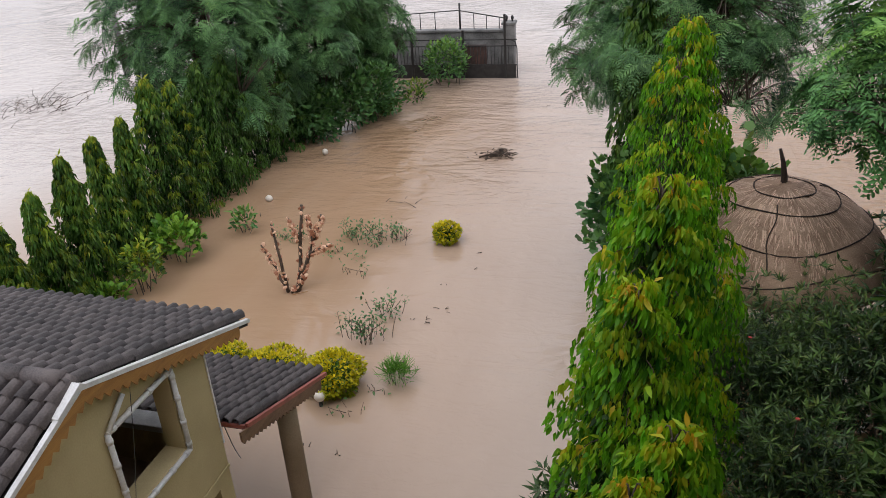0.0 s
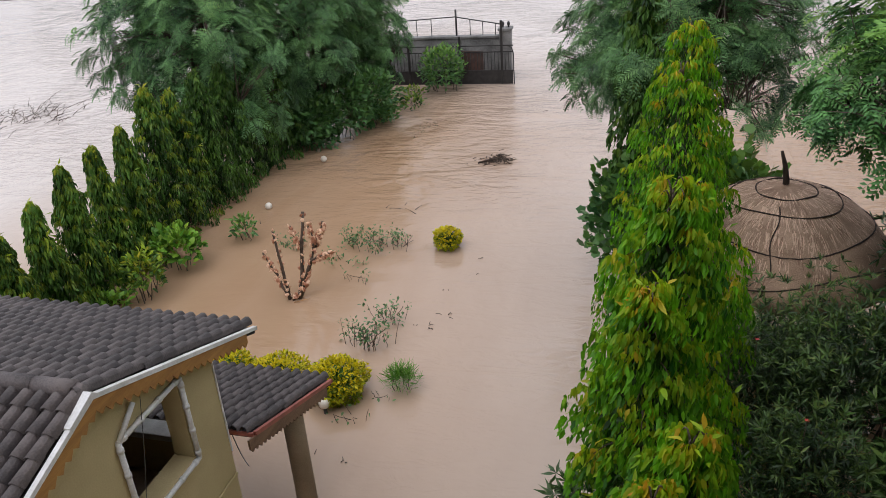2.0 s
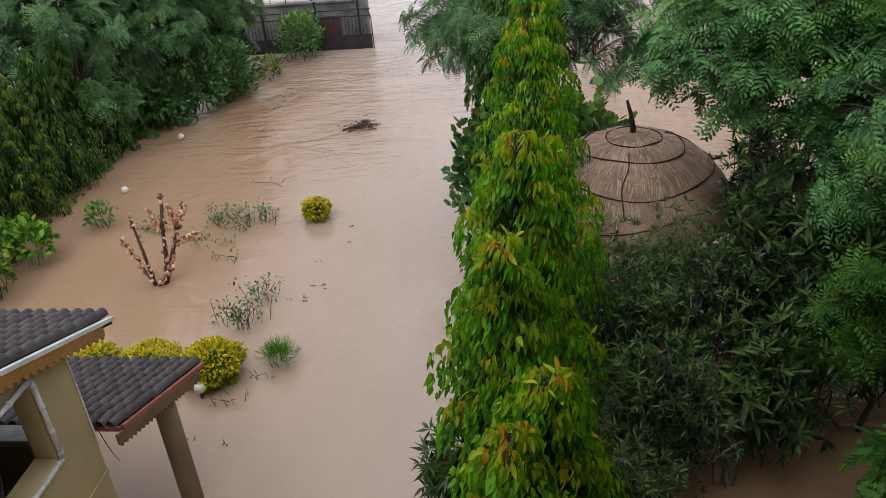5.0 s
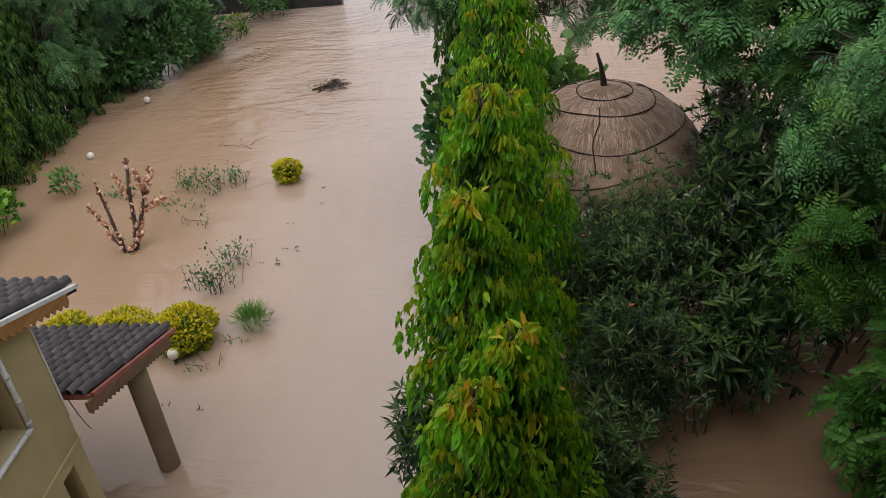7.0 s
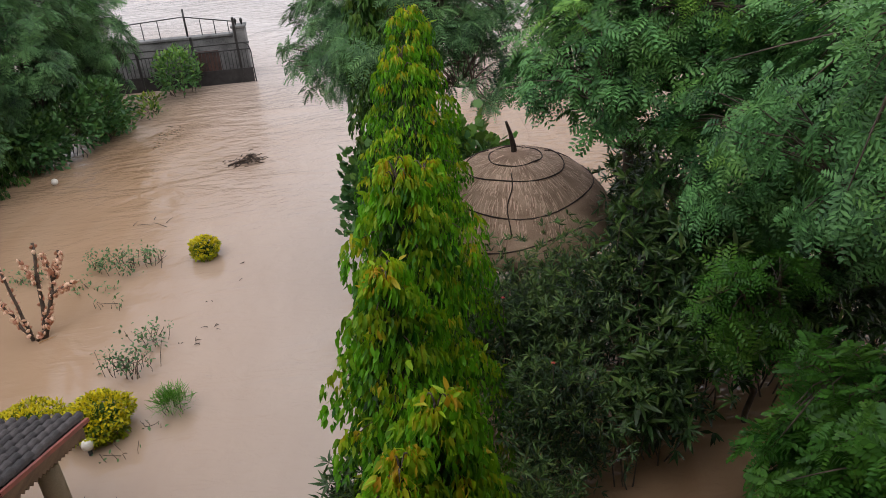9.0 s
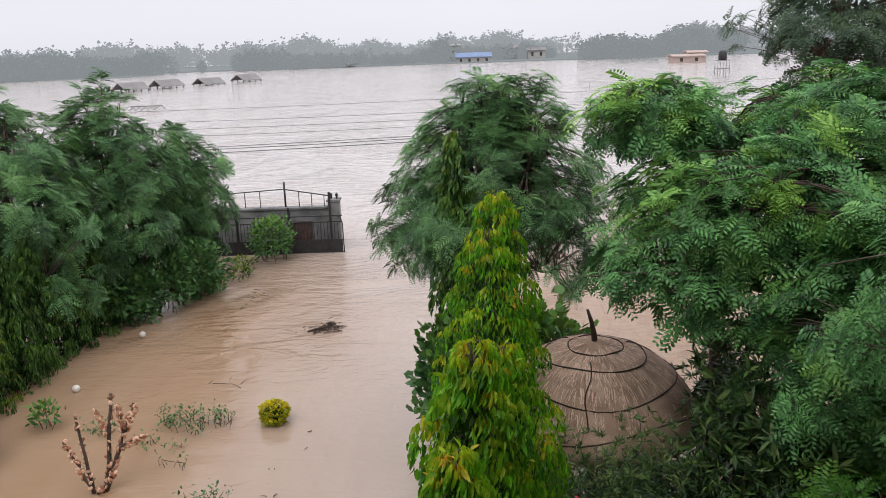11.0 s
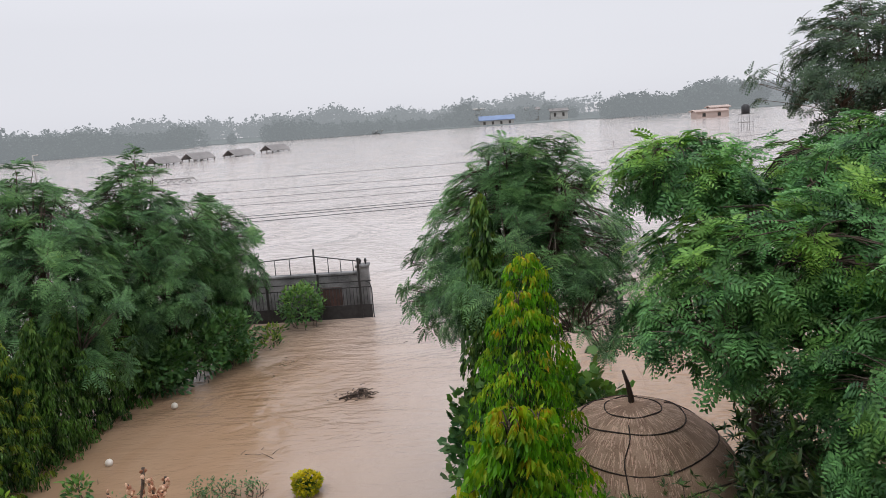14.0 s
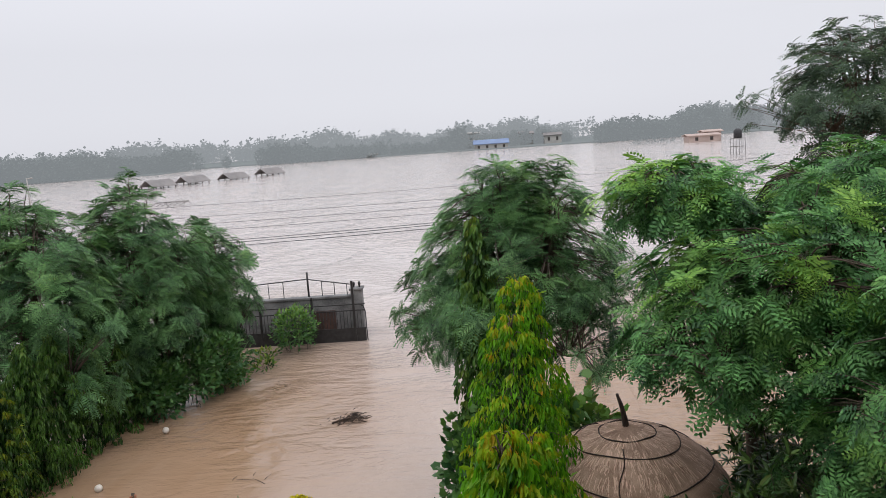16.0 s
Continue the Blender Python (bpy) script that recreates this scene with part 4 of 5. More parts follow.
for a, b in zip(rings, rings[1:]):
    for k in range(seg):
        bm.faces.new((a[k], a[(k + 1) % seg], b[(k + 1) % seg], b[k]))
part("thatch", bm, THATCH, hut, smooth=True)


def on_thatch(r):
    rs, zs = [p[0] for p in PROFILE[:9]], [p[1] for p in PROFILE[:9]]
    return float(np.interp(r, rs, zs))


# straw lying down the slope, joined
n = 5200
a = rng.uniform(0, 2 * np.pi, n)
r0 = 1.62 * np.sqrt(rng.uniform(0.01, 1, n))
r1 = np.minimum(r0 + rng.uniform(0.12, 0.3, n), 1.73)
z0, z1 = np.array([on_thatch(x) for x in r0]) + 0.006, np.array([on_thatch(x) for x in r1]) + rng.uniform(0.004, 0.02, n)
w = 0.008
p0 = np.stack((HX + r0 * np.cos(a), HY + r0 * np.sin(a), z0), 1)
a1 = a + rng.normal(0, 0.03, n)
p1 = np.stack((HX + r1 * np.cos(a1), HY + r1 * np.sin(a1), z1), 1)
side = np.stack((-np.sin(a), np.cos(a), np.zeros(n)), 1) * w
v = np.stack((p0 - side, p0 + side, p1), 1).reshape(-1, 3)
tagged(tri_part("straw", v, np.arange(len(v)).reshape(-1, 3), mat("pale_straw", (0.74, 0.54, 0.41), (0.30, 0.19, 0.135), 0.9, 2, 40, 0, island=0.8), hut), kind="stuff")
for r in (0.44, 0.82, 1.33, 1.62):
    loop = []
    for k in range(41):
        t = k * 2 * math.pi / 40
        rr = r * (1 + 0.03 * math.sin(3 * t + r * 5)) + 0.01
        loop.append(((HX + rr * math.cos(t), HY + rr * math.sin(t), on_thatch(rr) + 0.012 + 0.01 * math.sin(5 * t)), 0.012))
    tube_part("rope_band", [loop], ROPE, hut, sides=6)
for ang in (-1.85, 0.4, 2.2):
    pts = [((HX + r * math.cos(ang + 0.03 * math.sin(r * 9)), HY + r * math.sin(ang + 0.03 * math.sin(r * 9)), on_thatch(r) + 0.014), 0.011) for r in np.linspace(0.62, 1.55, 12)]
    tube_part("tie_rope", [pts], ROPE, hut, sides=5)
tube_part("finial_pole", [[((HX, HY, 2.7), 0.055), ((HX - 0.01, HY, 3.05), 0.05), ((HX - 0.06, HY, 3.3), 0.036), ((HX - 0.13, HY, 3.52), 0.022)]], ROPE, hut, "dark wrapped finial pole", sides=8)
for k in range(6):
    t = k * math.pi / 3 + 0.3
    tube_part("post", [[((HX + 1.25 * math.cos(t), HY + 1.25 * math.sin(t), -1.2), 0.06), ((HX + 1.25 * math.cos(t), HY + 1.25 * math.sin(t), 2.1), 0.055)]], BARK, hut, sides=8)

# ---- fence and concrete wall by the river ----
fence = thing("iron_fence", (-5.6, 29.65, 0), "black iron fence with sheet foot, half drowned by the flood", "fence")
FL, FR, FY = -9.2, -2.97, 29.65
for x0, x1 in ((FL, -7.1), (-7.1, -5.05), (-5.05, FR)):
    bm = bmesh.new()
    box(bm, (x0 + 0.03, FY - 0.012, -0.6), (x1 - 0.03, FY + 0.012, 0.50), 0.004)
    part("kick_plate", bm, IRON, fence)
    for z in (0.52, 1.24, 1.48):
        bm = bmesh.new()
        box(bm, (x0, FY - 0.02, z - 0.02), (x1, FY + 0.02, z + 0.02), 0.004)
        part("rail", bm, IRON, fence)
    for k in range(1, int((x1 - x0) / 0.135)):
        x = x0 + k * 0.135
        tube_part("bar", [[((x, FY, 0.5), 0.014), ((x, FY, 1.25), 0.014)]], IRON, fence, sides=5)
for x, h in ((FL, 1.7), (-7.1, 1.75), (-5.05, 1.85), (-3.42, 2.42)):
    bm = bmesh.new()
    box(bm, (x - 0.045, FY - 0.045, -1.2), (x + 0.045, FY + 0.045, h), 0.008)
    part("post", bm, IRON, fence)
tube_part("end_rail", [[((-3.42, FY, 1.48), 0.022), ((-3.2, FY, 1.48), 0.022), ((-3.04, FY, 1.40), 0.022), ((-2.97, FY, 1.15), 0.022), ((-2.97, FY, 0.6), 0.022), ((-2.95, FY, -0.3), 0.022)]], IRON, fence, "curved end of the iron rail", sides=7)
bm = bmesh.new()
box(bm, (-5.0, FY + 0.05, 0.45), (-4.15, FY + 0.08, 1.28), 0.005)
part("rusty_panel", bm, RUST, fence, "rusty brown sheet panel")
platform = thing("concrete_wall", (-5.8, 31, 0), "stained grey concrete wall behind the fence, topped by a thin railing", "wall")
bm = bmesh.new()
box(bm, (-9.6, 30.35, -1.2), (-3.25, 30.6, 1.62), 0.02)
part("wall", bm, CONCRETE, platform)
bm = bmesh.new()
box(bm, (-9.6, 30.3, 1.62), (-3.2, 30.66, 1.72), 0.02)
part("coping", bm, CONCRETE, platform)
bm = bmesh.new()
box(bm, (-3.55, 30.0, -1.2), (-3.1, 30.45, 1.95), 0.02)
box(bm, (-3.6, 29.95, 1.95), (-3.05, 30.5, 2.05), 0.02)
part("pier", bm, CONCRETE, platform, "stained concrete end pier")
bm = bmesh.new()
box(bm, (-3.55, 30.45, -1.2), (-3.35, 32.0, 1.45), 0.02)
part("wall", bm, CONCRETE, platform)
tube_part("top_rail", [[((-9.6, 30.5, 2.2), 0.022), ((-7.2, 30.5, 2.34), 0.022), ((-5.35, 30.5, 2.44), 0.022), ((-3.55, 30.5, 2.12), 0.022)]], IRON, platform, sides=6)
for x, h in ((-9.3, 2.2), (-8.5, 2.26), (-7.7, 2.31), (-6.9, 2.35), (-6.3, 2.38), (-5.3, 2.72), (-4.75, 2.32), (-4.25, 2.24), (-3.75, 2.16)):
    tube_part("baluster", [[((x, 30.5, 1.7), 0.017 if h < 2.6 else 0.04), ((x, 30.5, h), 0.017 if h < 2.6 else 0.04)]], IRON, platform, sides=6)
for x in (-3.42, -3.2):
    tube_part("pier_knob", [[((x, 30.2, 2.05), 0.03), ((x, 30.2, 2.12), 0.035), ((x, 30.2, 2.17), 0.06), ((x, 30.2, 2.24), 0.05), ((x, 30.2, 2.28), 0.02)]], IRON, platform, sides=8)


# ---- garden things in the water ----
def ball(bm, c, r):
    m = bmesh.ops.create_uvsphere(bm, u_segments=20, v_segments=12, radius=r)
    bmesh.ops.translate(bm, verts=m["verts"], vec=c)


for x, y, z in ((-8.0, 17.27, 0.07), (-7.7, 20.8, 0.09), (-3.68, 9.28, 0.2)):
    g = thing("garden_lamp", (x, y, 0), "white glass globe garden lamp just above the flood", "lamp", "globe lamps")
    bm = bmesh.new()
    ball(bm, (x, y, z), 0.093)
    part("globe", bm, GLOBE, g, smooth=True)
    tube_part("post", [[((x, y, -1.2), 0.03), ((x, y, z - 0.08), 0.03)]], IRON, g)

for i, (x, y, z, r, rz, c) in enumerate(((-3.62, 9.8, 0.27, 0.50, 0.34, 2600), (-4.72, 9.85, 0.22, 0.55, 0.30, 2400), (-5.62, 10.0, 0.20, 0.42, 0.28, 1500), (-2.84, 15.35, 0.22, 0.32, 0.23, 1200))):
    # yellow tops over greener undersides and a dark core paint the shrubs' shading
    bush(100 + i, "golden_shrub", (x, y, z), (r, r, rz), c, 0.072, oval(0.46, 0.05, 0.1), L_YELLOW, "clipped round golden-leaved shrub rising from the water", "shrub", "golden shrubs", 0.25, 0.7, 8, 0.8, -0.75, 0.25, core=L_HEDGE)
bush(120, "needle_shrub", (-2.62, 10.1, 0.16), (0.30, 0.28, 0.2), 900, 0.15, lance(0.06, 0.0, 0.15), L_BRIGHT, "small fine-needled green shrub in the water", "shrub", "", 0.7, 0.1, 10, 0.1, -0.3, 0.2)
bush(121, "weed_plant", (-7.8, 15.4, 0.3), (0.3, 0.3, 0.36), 130, 0.15, oval(0.4), L_BROAD, "leafy green weed standing in the water", "plant", "", 0.5, 0.5, 6)

# cut trunk hung with shells
stump = thing("cut_shrub", (-5.56, 12.69, 0), "bare cut-back shrub whose stems are strung with brown shells", "plant")
STEMS_CUT = [((-5.56, 12.69, -0.6), (-5.9, 13.0, 1.42), 0.045, 0.021), ((-5.6, 12.69, 0.05), (-6.12, 12.85, 1.0), 0.03, 0.02), ((-5.5, 12.72, -0.6), (-5.3, 13.25, 1.75), 0.05, 0.03),
         ((-5.45, 12.8, 0.0), (-4.95, 13.35, 1.5), 0.05, 0.028), ((-5.18, 13.0, 0.75), (-4.72, 13.15, 0.92), 0.024, 0.014), ((-5.38, 13.05, 1.0), (-5.55, 13.1, 1.5), 0.02, 0.012), ((-5.12, 13.15, 1.0), (-5.2, 13.2, 1.5), 0.022, 0.012), ((-5.1, 13.2, 1.0), (-4.92, 13.3, 1.42), 0.02, 0.012), ((-5.56, 12.7, 0.0), (-5.25, 12.95, 0.35), 0.03, 0.02)]
rng = np.random.default_rng(33)
knots = []
for a, b, r0, r1 in STEMS_CUT:
    path = bent(a, b, 0.03, r0, r1, 9, 0.02, rng)
    tube_part("limb", [path], DEBRIS, stump, sides=7)
    for s in np.arange(0.1, 1.0, 0.026):
        q = np.array(a) + (np.array(b) - np.array(a)) * s
        if q[2] > 0.05 and len(knots) < 295:
            knots.append(q + unit(rng.normal(size=3)) * 0.045)
sm = bpy.data.meshes.new("shell")
bm = bmesh.new()
bmesh.ops.create_uvsphere(bm, u_segments=6, v_segments=4, radius=1)
for vv in bm.verts:
    vv.co.z *= 0.45
    vv.co.x *= 1.0 + 0.3 * (vv.co.y > 0)
bm.to_mesh(sm)
bm.free()
SHELL = mat("shell_shades", (0.72, 0.47, 0.32), (0.38, 0.16, 0.09), 0.55, 20, 60, 0.2, each=1.0)
sm.materials.append(SHELL)
for q in knots:
    o = new("shell", sm)
    o.parent = stump
    o.matrix_parent_inverse = Matrix.Translation((5.56, -12.69, 0))
    o.matrix_basis = Matrix.Translation(q) @ Euler(rng.uniform(0, 3, 3).tolist()).to_matrix().to_4x4() @ Matrix.Scale(0.045, 4)
tube_part("loose_twig", [bent((-5.5, 12.6, 0.02), (-5.2, 12.72, 0.06), 0.0, 0.008, 0.004, 4)], WOOD_TAN, stump)


def rose_bush(seed, x, y, w, h, canes, leafy, label):
    rng = np.random.default_rng(seed)
    t = thing("rose_bush", (x, y, 0), label, "rose bush", "drowned rose bushes")
    tips, paths = [], []
    for _ in range(canes):
        bx, by = x + rng.normal(0, w * 0.5), y + rng.normal(0, w * 0.3)
        tip = (bx + rng.normal(0, 0.15), by + rng.normal(0, 0.12), h * rng.uniform(0.45, 1.1))
        paths.append(bent((bx, by, -0.5), tip, 0, 0.008, 0.004, 6, 0.022, rng))
        tips.append(tip)
        if rng.uniform() < 0.5:
            paths.append(bent((bx, by, h * 0.25), (tip[0] + rng.normal(0, 0.1), tip[1], tip[2] * 0.9), 0, 0.007, 0.004, 4, 0.01, rng))
    for p in paths:
        tube_part("cane", [p], DEBRIS, t, sides=5)
    if leafy:
        tips = np.array(tips)
        leafy = int(leafy * 1.4)
        pos = tips[rng.integers(0, len(tips), leafy)] * (1, 1, 0.92) + rng.normal(0, 0.085, (leafy, 3))
        pos[:, 2] = np.abs(pos[:, 2])
        v, f, y2 = spread(oval(0.5), pos, frames(unit(rng.normal(size=(leafy, 3))) + np.array((0, 0, 0.1))), rng.uniform(0.045, 0.095, leafy), np.zeros(leafy))
        tri_part("leaves", v, f, L_ROSE, t)
    return t


rose_bush(1, -3.55, 11.25, 0.42, 0.5, 22, 150, "thorny rose bush with few leaves, half under water")
rose_bush(2, -3.4, 12.2, 0.28, 0.4, 9, 80, "sparse rose bush half under water")
rose_bush(3, -4.95, 15.3, 0.5, 0.35, 12, 260, "leafy low bush half under water")
rose_bush(4, -4.15, 15.25, 0.4, 0.32, 16, 60, "thin reedy bush half under water")
rose_bush(5, -6.5, 15.2, 0.25, 0.25, 6, 60, "thin leafy sprigs poking out of the water")
rose_bush(6, -4.45, 13.55, 0.25, 0.16, 7, 12, "bare brown sprigs poking out of the water")
rose_bush(7, -3.1, 9.15, 0.1, 0.2, 5, 7, "dark twig tips poking out of the water")
rose_bush(8, -2.95, 9.75, 0.07, 0.12, 4, 5, "dark twig tips poking out of the water")
rose_bush(9, -5.1, 14.4, 0.22, 0.16, 6, 50, "low sprigs poking out of the water")


def float_twigs(seed, x, y, n, size, label):
    rng = np.random.default_rng(seed)
    t = thing("floating_twigs", (x, y, 0), label, "debris", "floating twigs")
    for _ in range(n):
        p, a, ln = np.array((x, y, 0.012)) + rng.normal(0, size * 0.4, 3) * (1, 1, 0), rng.uniform(0, 6.3), size * rng.uniform(0.3, 1)
        q = p + np.array((math.cos(a) * ln, math.sin(a) * ln, 0.01))
        tube_part("twig", [bent(p, q, 0.01, 0.008, 0.004, 4)], DEBRIS, t, sides=5)


for i, (x, y, k, s) in enumerate(((-2.3, 12.45, 4, 0.14), (-2.58, 11.96, 4, 0.13), (-2.11, 14.22, 1, 0.22), (-2.85, 12.0, 2, 0.06), (-4.6, 17.6, 3, 0.5), (-4.0, 17.0, 2, 0.5), (-7.9, 16.3, 1, 0.3), (-2.0, 14.9, 2, 0.1), (-3.6, 8.3, 3, 0.1), (-3.0, 8.2, 3, 0.08), (-2.5, 13.4, 2, 0.12), (-1.2, 26.0, 1, 0.4))):
    float_twigs(200 + i, x, y, k, s, "dark twigs adrift on the muddy water")
heap = thing("debris_heap", (-2.56, 20.9, 0), "dark heap of drifted sticks caught in the current", "debris")
rng = np.random.default_rng(44)
paths = []
for _ in range(190):
    p = np.array((-2.5, 20.95, 0.02)) + rng.normal(0, 1, 3) * (0.24, 0.16, 0)
    p[2] = max(0.0, 0.19 - 0.55 * abs(p[0] + 2.4)) * rng.uniform(0.2, 1)
    a, ln = rng.normal(0.3, 0.6), rng.uniform(0.05, 0.16)
    q = p + np.array((math.cos(a) * ln, math.sin(a) * ln, rng.normal(0, 0.03)))
    paths.append(bent(p, q, 0.02, 0.012, 0.006, 3))
paths.append(bent((-3.0, 20.75, 0.03), (-2.4, 20.9, 0.1), 0.03, 0.03, 0.015, 5))
tagged(tube_part("sticks", paths, DEBRIS, heap, sides=5), kind="stuff")
drown = thing("drowned_bush", (-21.5, 25.4, 0), "leafless grey bush nearly swallowed by the river", "bush")
paths = []
for _ in range(110):
    x, y = -21.5 + rng.normal(0, 0.9), 25.4 + rng.normal(0, 0.8)
    paths.append(bent((x, y, -0.1), (x + rng.normal(0.3, 0.35), y + rng.normal(0, 0.3), rng.uniform(0.03, 0.35)), 0.06, 0.012, 0.005, 4))
tagged(tube_part("branches", paths, DEBRIS, drown, sides=4), kind="stuff")

# ---- utility poles and wires ----
pole = thing("utility_pole", (-20.1, 30.0, 0), "grey concrete utility pole behind the trees", "pole")
tube_part("shaft", [[((-20.1, 30, -1), 0.15), ((-20.1, 30, 4.9), 0.11)]], CONCRETE, pole, sides=8)
bm = bmesh.new()
box(bm, (-20.8, 29.94, 4.5), (-19.4, 30.06, 4.62), 0.01)
part("crossarm", bm, IRON, pole)
for i, (za, zb, y, r) in enumerate(((1.62, 2.62, 45, 0.021), (1.85, 2.80, 45, 0.02), (1.95, 2.9, 45.4, 0.018), (2.75, 3.3, 45.6, 0.012), (3.15, 3.7, 45.8, 0.011), (3.6, 4.1, 46, 0.010), (4.25, 4.9, 46.2, 0.009))):
    w = thing("overhead_wire", (0, y, 0), "thin dark overhead wire crossing the river", "wire", "overhead wires")
    tube_part("span", [[((x, y + (x + 26) * 0.12, za + (zb - za) * (x + 26) / 42 - 0.5 * math.sin(math.pi * (x + 26) / 66) + 0.32), r) for x in np.linspace(-50, 46, 33)]], CABLE, w, sides=4)

for x, y, h in ((-50, 42.9, 5.0), (46, 54.2, 7.2)):
    wp = thing("utility_pole", (x, y, 0), "grey concrete pole carrying the overhead wires", "pole", "wire poles")
    tube_part("shaft", [[((x, y, -1), 0.17), ((x, y, h), 0.12)]], CONCRETE, wp, sides=8)
    for z in np.linspace(h - 4, h - 0.2, 5):
        bm = bmesh.new()
        box(bm, (x - 0.06, y - 1.3, z - 0.06), (x + 0.06, y + 1.3, z + 0.06), 0.01)
        part("crossarm", bm, IRON, wp)

# ---- river and far bank ----
def shed(x, y, l, turn, h):
    t = thing("field_shed", (0, 0, 0), "open field shed with grey tin roof standing in the flood", "shed", "field sheds")
    w = 2.6
    for s in (1, -1):
        bm = bmesh.new()
        prism(bm, [(0, h + 1.35), (s * w, h - 0.1), (s * w, h - 0.22), (0, h + 1.23)], 0, -l / 2, l / 2)
        part("roof", bm, FAR_ROOF, t)
    for px in np.linspace(-l / 2 + 0.4, l / 2 - 0.4, 4):
        for py in (-w + 0.3, w - 0.3):
            bm = bmesh.new()
            box(bm, (px - 0.1, py - 0.1, -1), (px + 0.1, py + 0.1, h))
            part("post", bm, FAR_DARK, t)
    t.matrix_basis = pose(x, y, 0, 0, 0, turn)


for x, y, l, turn, h in ((-67.8, 178, 6.6, 56, 0.7), (-63.8, 190, 6.8, 56, 0.7), (-56.8, 201, 6.8, 56, 0.5), (-50.5, 214.5, 6.8, 56, 0.7)):
    shed(x, y, l, turn, h)
sunk = thing("sunken_shed", (-42.4, 116.6, 0), "roof frame of a shed sunk to its eaves", "shed")
for k in range(6):
    x = -44.6 + k * 0.9
    tube_part("rafter", [[((x - 0.8, 115.6, 0), 0.06), ((x, 116.6, 0.55), 0.06), ((x + 0.3, 117.8, 0), 0.06)]], FAR_ROOF, sunk, sides=5)
tube_part("ridge_pole", [[((-44.8, 116.6, 0.5), 0.08), ((-39.8, 116.8, 0.55), 0.08)]], FAR_ROOF, sunk, sides=5)
hut2 = thing("drowned_wall", (-75, 176, 0), "grey wall stub of a drowned building", "wall")
bm = bmesh.new()
box(bm, (-77.5, 175.5, -1), (-73.2, 177, 0.9), 0.05)
part("block", bm, FAR_ROOF, hut2)
lp = thing("lamp_post", (-79.5, 144.5, 0), "pale lamp post in the river", "lamp post")
tube_part("shaft", [[((-79.5, 144.5, -1), 0.14), ((-79.5, 144.5, 5.0), 0.10)]], FAR_WALL, lp, sides=6)
tube_part("lamp_arm", [[((-79.5, 144.5, 4.9), 0.08), ((-78.4, 144.5, 5.0), 0.14)]], FAR_WALL, lp, sides=6)
tower = thing("water_tower", (57.4, 156.6, 0), "black water tank on a thin steel stand", "water tower")
for dx in (-1.15, 0, 1.15):
    for dy in (-0.9, 0.9):
        tube_part("leg", [[((57.4 + dx, 156.6 + dy, -1), 0.06), ((57.4 + dx, 156.6 + dy, 3.2), 0.06)]], FAR_ROOF, tower, sides=5)
for z in (1.6, 3.2):
    bm = bmesh.new()
    box(bm, (56.2, 155.65, z - 0.06), (58.6, 155.8, z + 0.06))
    part("brace", bm, FAR_ROOF, tower)
    bm = bmesh.new()
    box(bm, (56.2, 157.4, z - 0.06), (58.6, 157.55, z + 0.06))
    part("brace", bm, FAR_ROOF, tower)
tube_part("tank", [[((57.4, 156.6, 3.2), 0.80), ((57.4, 156.6, 4.75), 0.80), ((57.4, 156.6, 5.05), 0.5), ((57.4, 156.6, 5.15), 0.25)]], PLASTIC, tower, "black plastic tank", sides=16)
for x, y in ((27.3, 136.5), (36.6, 145.2), (34.5, 143.4), (40.0, 147.0)):
    s = thing("stake", (x, y, 0), "lone stake sticking out of the river", "stake", "stakes")
    tube_part("stick", [[((x, y, -0.5), 0.05), ((x + 0.1, y, 0.8), 0.04)]], FAR_DARK, s, sides=5)


def far_house(x, y, w, d, h, wall_m, roof_m, label, rise=1.0, base=0.0, wins=3):
    t = thing("far_house", (x, y, 0), label, "house", "houses on the far bank")
    bm = bmesh.new()
    box(bm, (x - w / 2, y, -1), (x + w / 2, y + d, base + h))
    part("wall", bm, wall_m, t)
    bm = bmesh.new()
    prism(bm, [(y - 0.6, base + h), (y + d / 2, base + h + rise), (y + d + 0.6, base + h), (y + d + 0.6, base + h + 0.25), (y + d / 2, base + h + rise + 0.25), (y - 0.6, base + h + 0.25)], 0, x - w / 2 - 0.6, x + w / 2 + 0.6)
    part("roof", bm, roof_m, t)
    for k in range(wins):
        wx = x - w / 2 + w * (k + 0.5) / wins
        bm = bmesh.new()
        box(bm, (wx - 0.5, y - 0.06, base + h * 0.25), (wx + 0.5, y + 0.02, base + h * 0.8))
        part("window", bm, FAR_DARK, t)


far_house(17.5, 349, 15, 8, 2.4, FAR_WALL, FAR_BLUE, "long house with a blue tin roof on the far bank", 1.8, 0.0, 4)
far_house(80.5, 250, 9.5, 6, 2.0, FAR_ORANGE, FAR_ORANGE, "orange-pink house standing in the flood", 0.5, 0, 2)
far_house(84.5, 254, 5.5, 5, 3.0, FAR_ORANGE, FAR_ORANGE, "taller orange-pink house block in the flood", 0.5, 0, 2)
far_house(9, 374, 8, 7, 7.5, FAR_WALL, FAR_WALL, "pale two-storey house among far trees", 0.4, 0, 3)
far_house(48, 372, 8, 6, 3.2, FAR_WALL, FAR_ROOF, "small pale house on the far bank", 1.2, 1, 2)
far_house(36, 376, 6, 6, 4.5, FAR_WALL, FAR_ROOF, "small pale house on the far bank", 1.2, 1, 2)
far_house(-36, 345, 4, 4, 1.1, FAR_WALL, FAR_WALL, "low pale shelter on the far shore", 0.5, 0, 2)


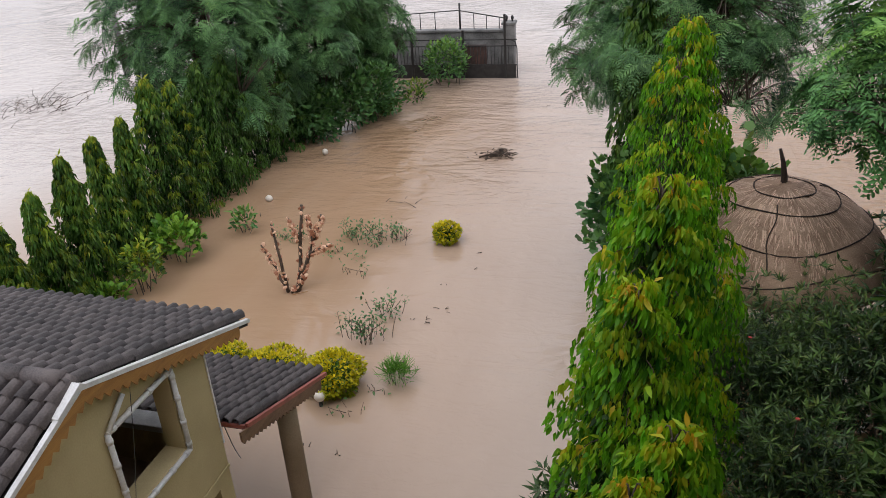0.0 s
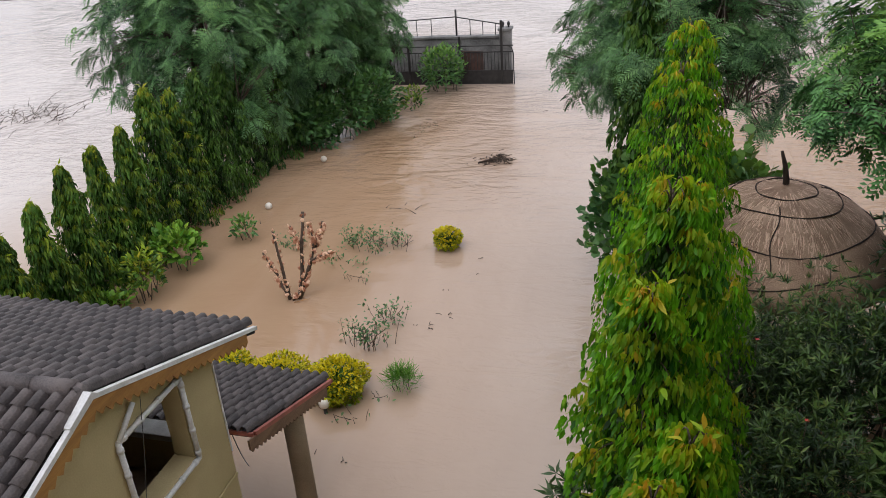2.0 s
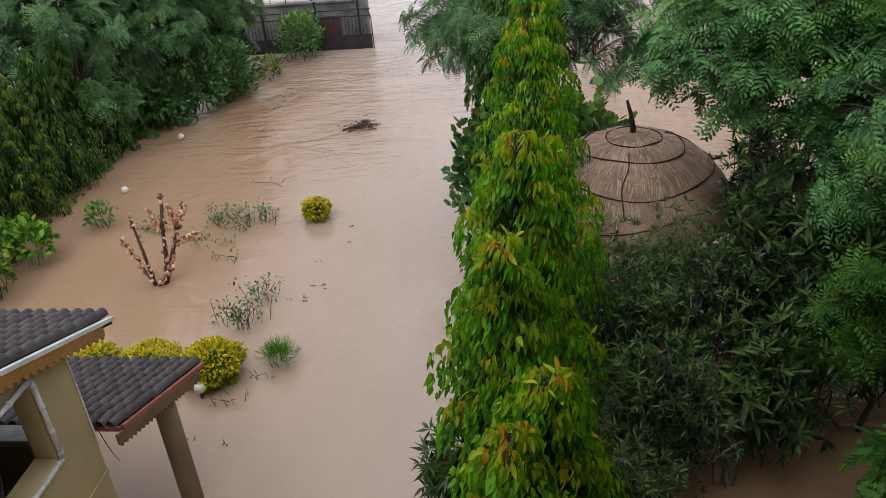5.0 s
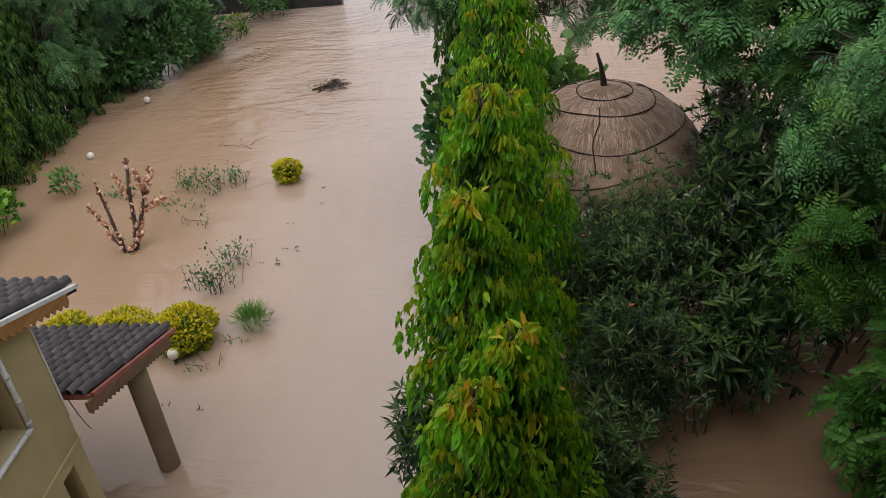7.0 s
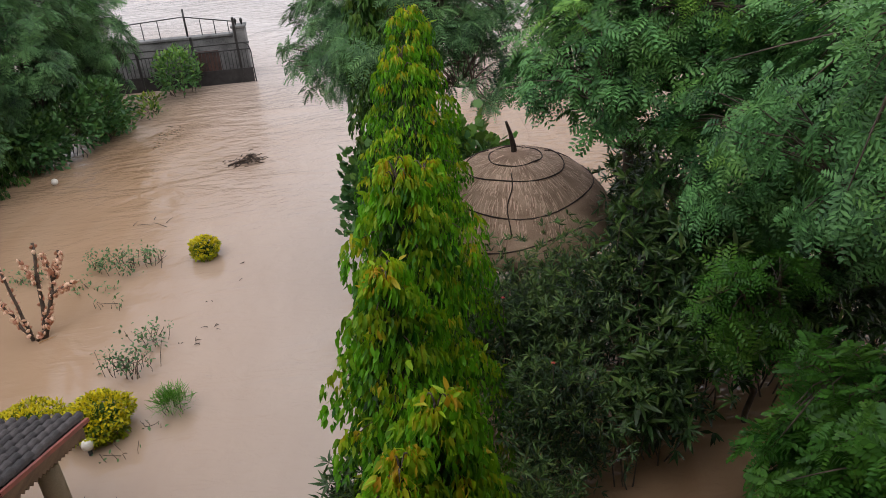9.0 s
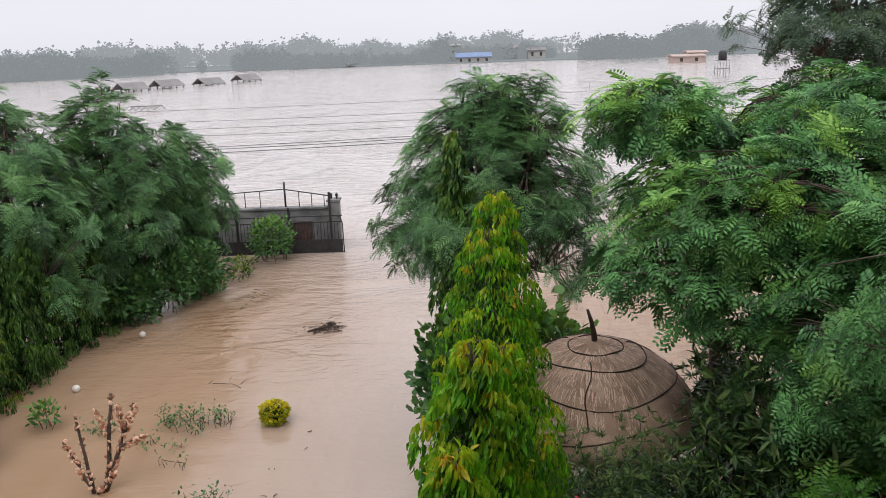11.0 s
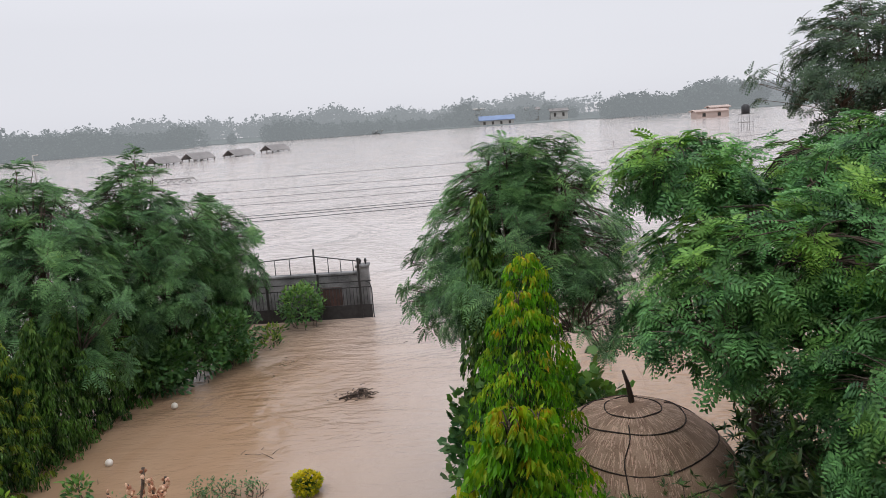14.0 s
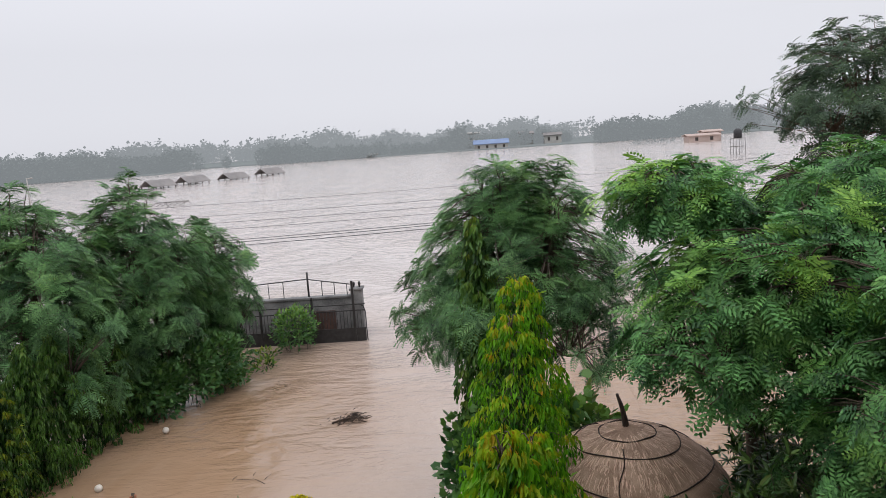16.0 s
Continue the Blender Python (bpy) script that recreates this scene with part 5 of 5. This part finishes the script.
def woods(name, seed, line, count, h0, h1, deep, material, label, per=150):
    """Many small tree crowns along a shore line of (x, y) corners, joined as one."""
    rng = np.random.default_rng(seed)
    xs = np.array([p[0] for p in line], float)
    ys = np.array([p[1] for p in line], float)
    cx = rng.uniform(xs[0], xs[-1], count)
    cy = np.interp(cx, xs, ys) + rng.uniform(0, 1, count) ** 1.5 * deep
    hh = rng.uniform(h0, h1, count) * (0.85 + 0.12 * np.sin(cx * 0.06) + 0.12 * np.sin(cx * 0.17 + 1))
    d = unit(rng.normal(size=(count, per, 3)))
    low = np.where(rng.uniform(size=(count, 1)) < 0.75, 0.5, 0.62)
    rad = np.stack((hh * 0.42, hh * 0.42, hh * 0.5), 1)[:, None]
    shape = 1 + 0.22 * np.sin(d[..., :1] * 5 + cx[:, None, None]) * np.cos(d[..., 2:] * 4)
    pos = np.stack((cx, cy, hh * 0.5), 1)[:, None] + d * rad * shape * rng.uniform(0.6, 1, (count, per, 1))
    pos = pos.reshape(-1, 3)
    pos[:, 2] = np.abs(pos[:, 2])
    n = len(pos)
    v, f, _ = spread((np.array(((0, 0, 0), (0.5, 0.45, 0.06), (1, 0, 0), (0.5, -0.45, 0.06)), float), np.array(((0, 1, 2), (0, 2, 3)))), pos, frames(unit(rng.normal(size=(n, 3)))), np.repeat(hh, per) * rng.uniform(0.09, 0.17, n))
    return tagged(tri_part(name, v, f, material, None), label, "trees", kind="stuff")


woods("far_woods", 1, [(-210, 265), (-150, 285), (-112, 312)], 230, 8, 12.5, 30, FAR_WOOD_HAZE, "dark misty woods along the nearer far shore")
woods("far_woods", 2, [(-85, 335), (-60, 330), (0, 358), (60, 380)], 300, 4.5, 9, 40, FAR_WOOD_HAZE, "misty green woods and gardens on the far shore")
woods("far_woods", 3, [(-260, 440), (-60, 440), (80, 450)], 380, 10, 15.5, 60, FARTHER_WOOD_HAZE, "pale distant woods behind the far shore")
woods("far_woods", 4, [(62, 330), (110, 345), (150, 390)], 230, 9, 13.5, 35, FAR_WOOD_HAZE, "dense misty woods beyond the orange house")
woods("far_woods", 5, [(140, 430), (210, 480), (420, 520)], 220, 11, 17, 50, FARTHER_WOOD_HAZE, "pale distant woods along the river")
woods("far_bushes", 6, [(62, 266), (76, 268)], 26, 1.5, 4.5, 5, FAR_WOOD_HAZE, "banana clump and bushes in the flood", 60)
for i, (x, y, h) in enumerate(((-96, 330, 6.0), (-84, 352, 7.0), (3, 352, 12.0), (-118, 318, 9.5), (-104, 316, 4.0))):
    woods("far_tree", 20 + i, [(x - 0.5, y), (x + 0.5, y)], 3, h * 0.9, h, 1, FAR_WOOD_HAZE, "lone misty tree on the far shore", 160)
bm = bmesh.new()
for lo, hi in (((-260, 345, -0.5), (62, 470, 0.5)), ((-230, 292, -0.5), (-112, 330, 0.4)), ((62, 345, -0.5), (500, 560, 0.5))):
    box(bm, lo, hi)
tagged(part("far_bank", bm, FAR_WOOD_HAZE, None), "low misty far shore of the river", "bank", kind="structure")

# red blossoms among the oleanders
rng = np.random.default_rng(71)
FLOWER = mat("red_petals", (0.55, 0.05, 0.04), (0.35, 0.03, 0.03), 0.5, 20, 60, 0.1)
for x, y, z in ((2.35, 7.9, 2.7), (2.75, 7.0, 2.3)):
    fl = thing("red_flower", (x, y, z), "small red blossom on a dark oleander shrub", "flower", "red flowers")
    k = 6
    d = np.stack((np.cos(np.arange(k) * 2 * np.pi / k), np.sin(np.arange(k) * 2 * np.pi / k), np.full(k, 0.5)), 1)
    v, f, _ = spread(oval(0.7), np.tile(np.array((x, y, z)), (k, 1)), frames(d), np.full(k, 0.03))
    tri_part("petals", v, f, FLOWER, fl)
    tube_part("stalk", [[((x, y, z - 0.5), 0.005), ((x, y, z), 0.004)]], BARK, fl, sides=4)
